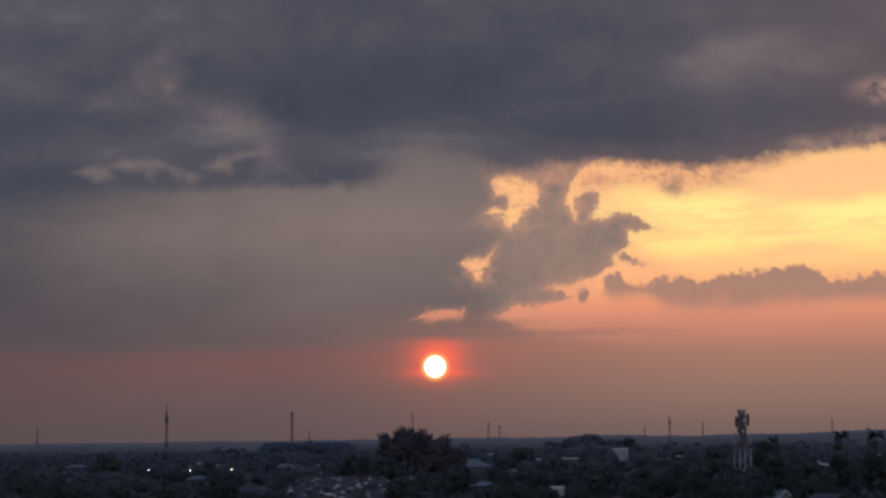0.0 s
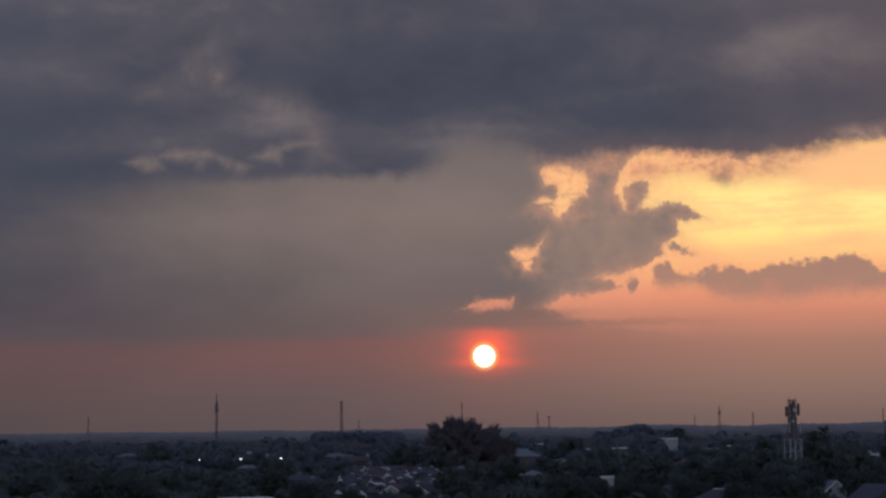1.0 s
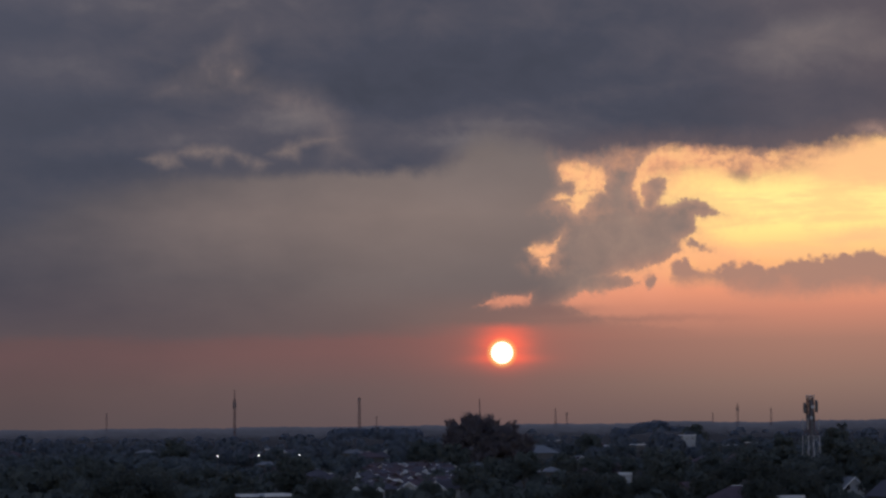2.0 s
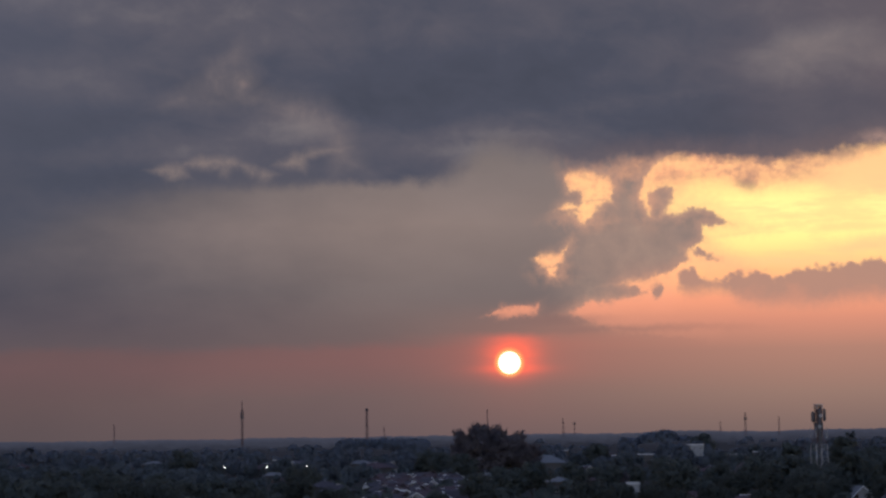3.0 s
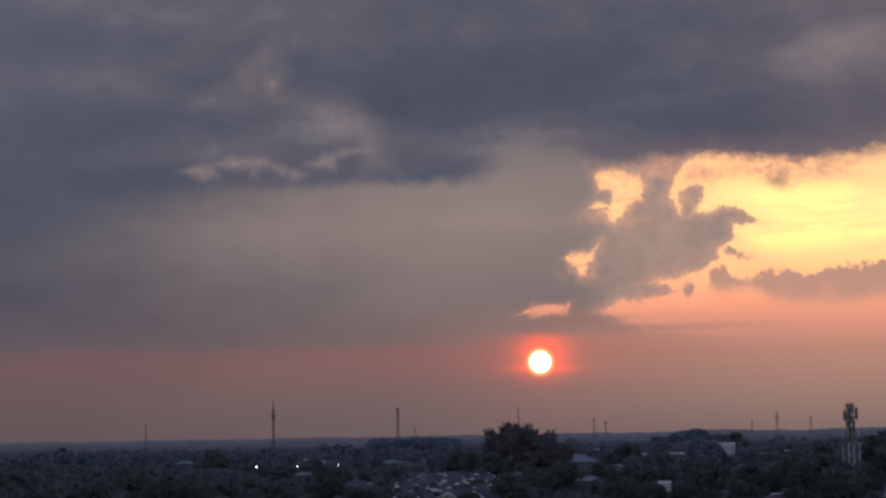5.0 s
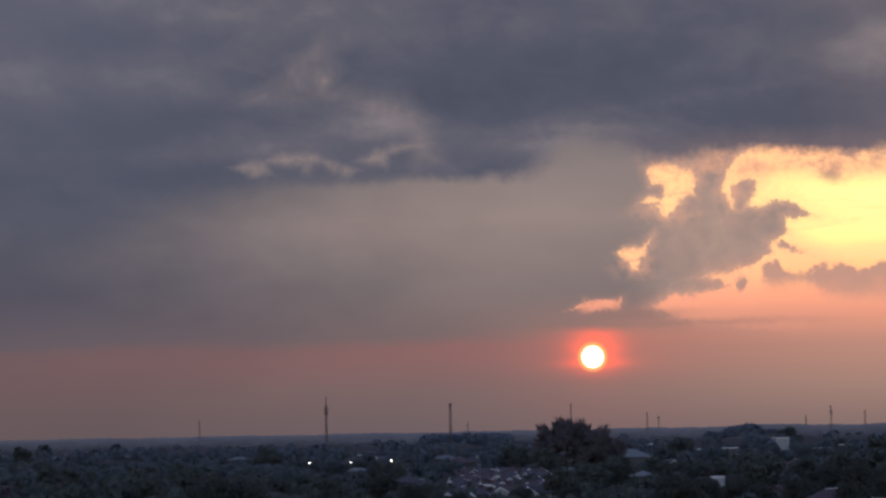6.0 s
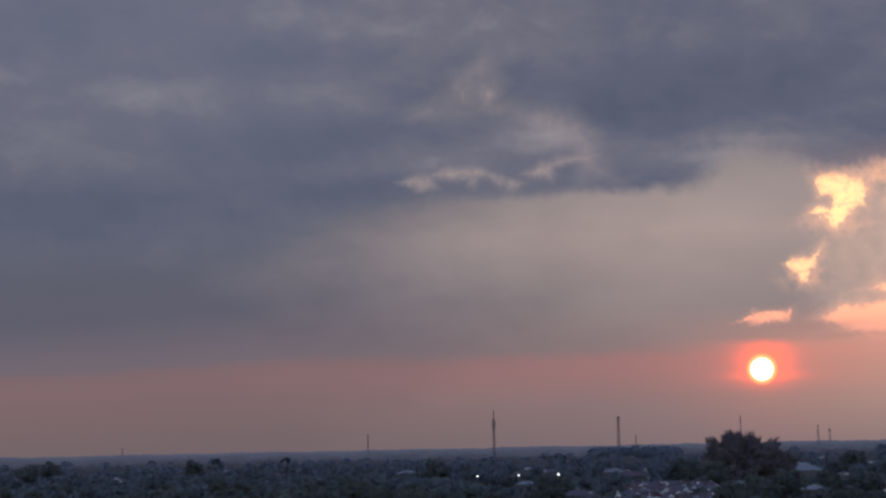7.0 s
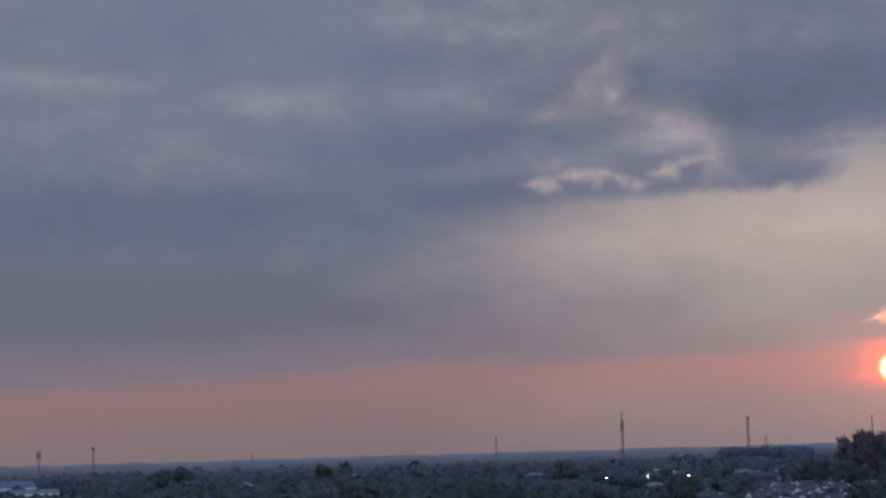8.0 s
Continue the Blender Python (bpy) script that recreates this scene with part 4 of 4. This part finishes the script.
more = [house(9, 10, 3.6, 2.4, CREAM, TILE, "town house with red tiled roof", hip=3.5, group=MIX), house(8, 9, 3.8, 2.3, PLASTER, TILE_GREY, "town house with white gable and dark roof", group=MIX),
        house(10, 9, 3.8, 1.8, CREAM, SHEET, "town house with pale sheet roof", hip=3.0, group=MIX)]
first = [True] * 3
for _ in range(70):
    az, dist = rnd.uniform(-8.3, 13), 700 + 800 * rnd.random()
    if estate(az, dist):
        continue
    k, m = rnd.randrange(3), polar(az, dist, rnd.uniform(-50, 50), size=rnd.uniform(0.75, 0.95) * (1.3 if dist > 1000 else 1))
    if first[k]:
        first[k] = False
        more[k].matrix_world = m
    else:
        copy_thing(more[k], m).matrix_world = m
for _ in range(16):
    az, dist = rnd.uniform(-24, -9), 1150 + 500 * rnd.random()
    k, m = rnd.randrange(3), polar(az, dist, rnd.uniform(-50, 50), size=1.1)
    copy_thing(more[k], m).matrix_world = m


# ---- masts and towers ----
def mast(height, base, tip, label, bulge=None, whip=0.0, solid=0.24):
    """A square lattice mast in red and white bands, with aerials."""
    m = thing("radio_mast", label, "radio mast")
    n = max(6, int(height / 4))
    half = lambda z: (base + (tip - base) * z / height) / 2
    corners = ((-1, -1), (1, -1), (1, 1), (-1, 1))
    for a, b in corners:
        part("leg", Shape().beam((a * half(0), b * half(0), -0.5), (a * half(height), b * half(height), height), solid * 1.3), STEEL_RED, m)
    s = Shape()
    for i in range(n):
        z0, z1 = height * i / n, height * (i + 1) / n
        for k in range(4):
            (a, b), (c, d) = corners[k], corners[(k + 1) % 4]
            s.beam((a * half(z1), b * half(z1), z1), (c * half(z1), d * half(z1), z1), solid)
            s.beam((a * half(z0), b * half(z0), z0), (c * half(z1), d * half(z1), z1), solid)
            s.beam((c * half(z0), d * half(z0), z0), (a * half(z1), b * half(z1), z1), solid)
    tagged(part("bracing", s, STEEL_RED, m), kind="stuff")
    if bulge:
        z, h, r = bulge
        for k in range(6):
            a = k * math.pi / 3
            x, y = math.cos(a) * r, math.sin(a) * r
            aerial = part("aerial", Shape().box(x - 0.35, y - 0.35, z, x + 0.35, y + 0.35, z + h), PANEL, m)
            part("bracket", Shape().beam((0, 0, z + h / 2), (x, y, z + h / 2), 0.12), STEEL, aerial)
    if whip:
        part("whip", Shape().tube([(0, 0, height - 1), (0, 0, height + whip)], [0.7, 0.45], 6), STEEL_RED, m)
    return m


put(mast(54, 2.6, 1.9, "tall lattice mast with a ring of aerials", bulge=(42, 9, 1.7), whip=11, solid=0.34), polar(-7.59, 2600))
put(mast(58, 3.8, 2.4, "sturdy red lattice mast", bulge=(54, 4, 1.6), solid=0.36), polar(-4.19, 2900))
for az, dist, h, b, t, extra in ((-3.72, 4300, 37, 3.0, 1.6, None), (-0.89, 3000, 56, 1.8, 0.9, None), (1.18, 3600, 43, 4.6, 1.8, None), (1.49, 4000, 39, 3.0, 1.6, (34, 4, 2.0)), (6.12, 3200, 46, 3.4, 1.8, (34, 5, 1.6)),
                                 (7.02, 3500, 40, 3.0, 1.8, None), (5.45, 4200, 35, 3.0, 1.8, None), (10.48, 3500, 38, 3.0, 1.8, None), (-21.98, 3000, 41, 2.2, 1.6, (38, 4, 1.8)), (-17.7, 4200, 30, 3.0, 1.6, None),
                                 (-11.04, 3600, 44, 2.8, 1.4, None), (-23.43, 2800, 38, 2.2, 1.6, (27, 9, 2.6))):
    put(mast(h, b, t, "distant lattice mast with aerials" if extra else "distant slender lattice mast", bulge=extra), polar(az, dist))


def cell_tower():
    """A telecom tower: four white legs, a slim lattice core, and three tiers of panel antennas."""
    m = thing("cell_tower", "white-legged telecom tower with crowded panel antennas", "cell tower")
    corners = ((-1, -1), (1, -1), (1, 1), (-1, 1))
    for a, b in corners:
        part("leg", Shape().beam((a * 2.1, b * 2.1, -0.5), (a * 1.9, b * 1.9, 15.6), 0.145), STEEL_WHITE, m, "white painted leg")
    s = Shape()
    for i in range(4):
        z0, z1 = i * 3.9, (i + 1) * 3.9
        for k in range(4):
            (a, b), (c, d) = corners[k], corners[(k + 1) % 4]
            s.beam((a * 2.0, b * 2.0, z1), (c * 2.0, d * 2.0, z1), 0.06).beam((a * 2.05, b * 2.05, z0), (c * 2.0, d * 2.0, z1), 0.045)
    tagged(part("bracing", s, STEEL_WHITE, m, "white painted bracing"), kind="stuff")
    for a, b in corners:
        part("leg", Shape().tube([(a * 1.9, b * 1.9, 15.6), (a * 0.9, b * 0.9, 17.6), (a * 0.75, b * 0.75, 28.0)], [0.14, 0.16, 0.13], 5), STEEL_RED, m, "red painted upper leg")
    s = Shape()
    for i in range(9):
        z0, z1 = 16.6 + i * 1.25, 16.6 + (i + 1) * 1.25
        for k in range(4):
            (a, b), (c, d) = corners[k], corners[(k + 1) % 4]
            s.beam((a * 0.8, b * 0.8, z1), (c * 0.8, d * 0.8, z1), 0.09).beam((a * 0.8, b * 0.8, z0), (c * 0.8, d * 0.8, z1), 0.08).beam((c * 0.8, d * 0.8, z0), (a * 0.8, b * 0.8, z1), 0.08)
    tagged(part("bracing", s, STEEL_RED, m), kind="stuff")
    part("cable_ladder", Shape().box(-0.25, -0.95, 2, 0.25, -0.82, 27), STEEL, m)
    ring = Shape()
    for k in range(4):
        (a, b), (c, d) = corners[k], corners[(k + 1) % 4]
        ring.beam((a * 1.1, b * 1.1, 28.2), (c * 1.1, d * 1.1, 28.2), 0.12).beam((a * 1.1, b * 1.1, 27.6), (c * 1.1, d * 1.1, 27.6), 0.08).beam((a * 1.1, b * 1.1, 27.6), (a * 0.8, b * 0.8, 26.6), 0.08)
    part("top_frame", ring, STEEL_WHITE, m, "pale painted top frame")
    part("deck", Shape().box(-1.05, -1.05, 27.55, 1.05, 1.05, 27.68), STEEL, m)
    for z, h, r, n, turn in ((20.6, 1.8, 1.4, 4, 0.5), (17.6, 3.4, 2.6, 4, 0.75)):
        for k in range(n):
            a = turn + k * 2 * math.pi / n
            x, y = math.cos(a) * r, math.sin(a) * r
            if z < 18:
                aerial = part("antenna", Shape().tube([(x, y, z), (x, y, z + h)], [0.13, 0.13], 6), STEEL_WHITE, m, "thin white pole antenna")
            else:
                aerial = part("antenna", Shape().box(x - 0.2, y - 0.2, z, x + 0.2, y + 0.2, z + h), PANEL, m)
            part("bracket", Shape().beam((0, 0, z + h * 0.4), (x, y, z + h * 0.4), 0.07).beam((0, 0, z + h * 0.8), (x, y, z + h * 0.8), 0.07), STEEL, aerial)
    for side, z, h, reach in ((math.pi, 22.6, 3.4, 1.75), (0.0, 22.9, 3.9, 1.95)):
        for k in (-0.32, 0.0, 0.32):
            a = side + k - radians(28)
            x, y = math.cos(a) * reach, math.sin(a) * reach
            aerial = part("antenna", Shape().tube([(x, y, z), (x, y, z + 0.5), (x, y, z + h - 0.7), (x, y, z + h)], [0.25, 0.44, 0.46, 0.25], 6), PANEL, m)
            part("bracket", Shape().beam((0, 0, z + h * 0.3), (x, y, z + h * 0.3), 0.07).beam((0, 0, z + h * 0.75), (x, y, z + h * 0.75), 0.07), STEEL, aerial)
    for x in (-0.42, 0.3):
        part("cable_bundle", Shape().tube([(x, -0.6, 14.5), (x, -0.6, 20.0), (x * 0.9, -0.6, 26.8)], [0.26, 0.3, 0.24], 6), PANEL, m, "thick dark bundle of cables")
    for x, z in ((0.1, 24.6), (-0.4, 21.2)):
        part("dish", Shape().tube([(x, -1.1, z), (x, -1.3, z), (x, -1.45, z)], [0.15, 0.55, 0.6], 12), STEEL_WHITE, m, "white microwave dish")
    return m


put(cell_tower(), polar(8.07, 650, 28, size=0.975))


def street_lamp(glow=True):
    s = thing("street_lamp", "street lamp with a bright white head", "street lamp", "street lamps along the road")
    part("pole", Shape().tube([(0, 0, -0.2), (0, 0, 7.6), (0, -0.4, 8.0), (0, -1.2, 8.1)], [0.09, 0.07, 0.05, 0.05], 6), STEEL, s)
    part("head", Shape().box(-0.16, -1.9, 8.02, 0.16, -1.1, 8.2), STEEL, s)
    part("bulb", Shape().tube([(0, -1.93, 8.1), (0, -1.97, 8.02), (0, -1.6, 7.86), (0, -1.2, 8.0)], [0.04, 0.08, 0.09, 0.05], 8), BULB, s)
    return s


lamp = put(street_lamp(), polar(-8.06, 752, size=1.2))
for az, dist in ((-6.94, 756), (-5.84, 760)):
    copy_thing(lamp, polar(az, dist)).matrix_world = polar(az, dist, size=1.2)
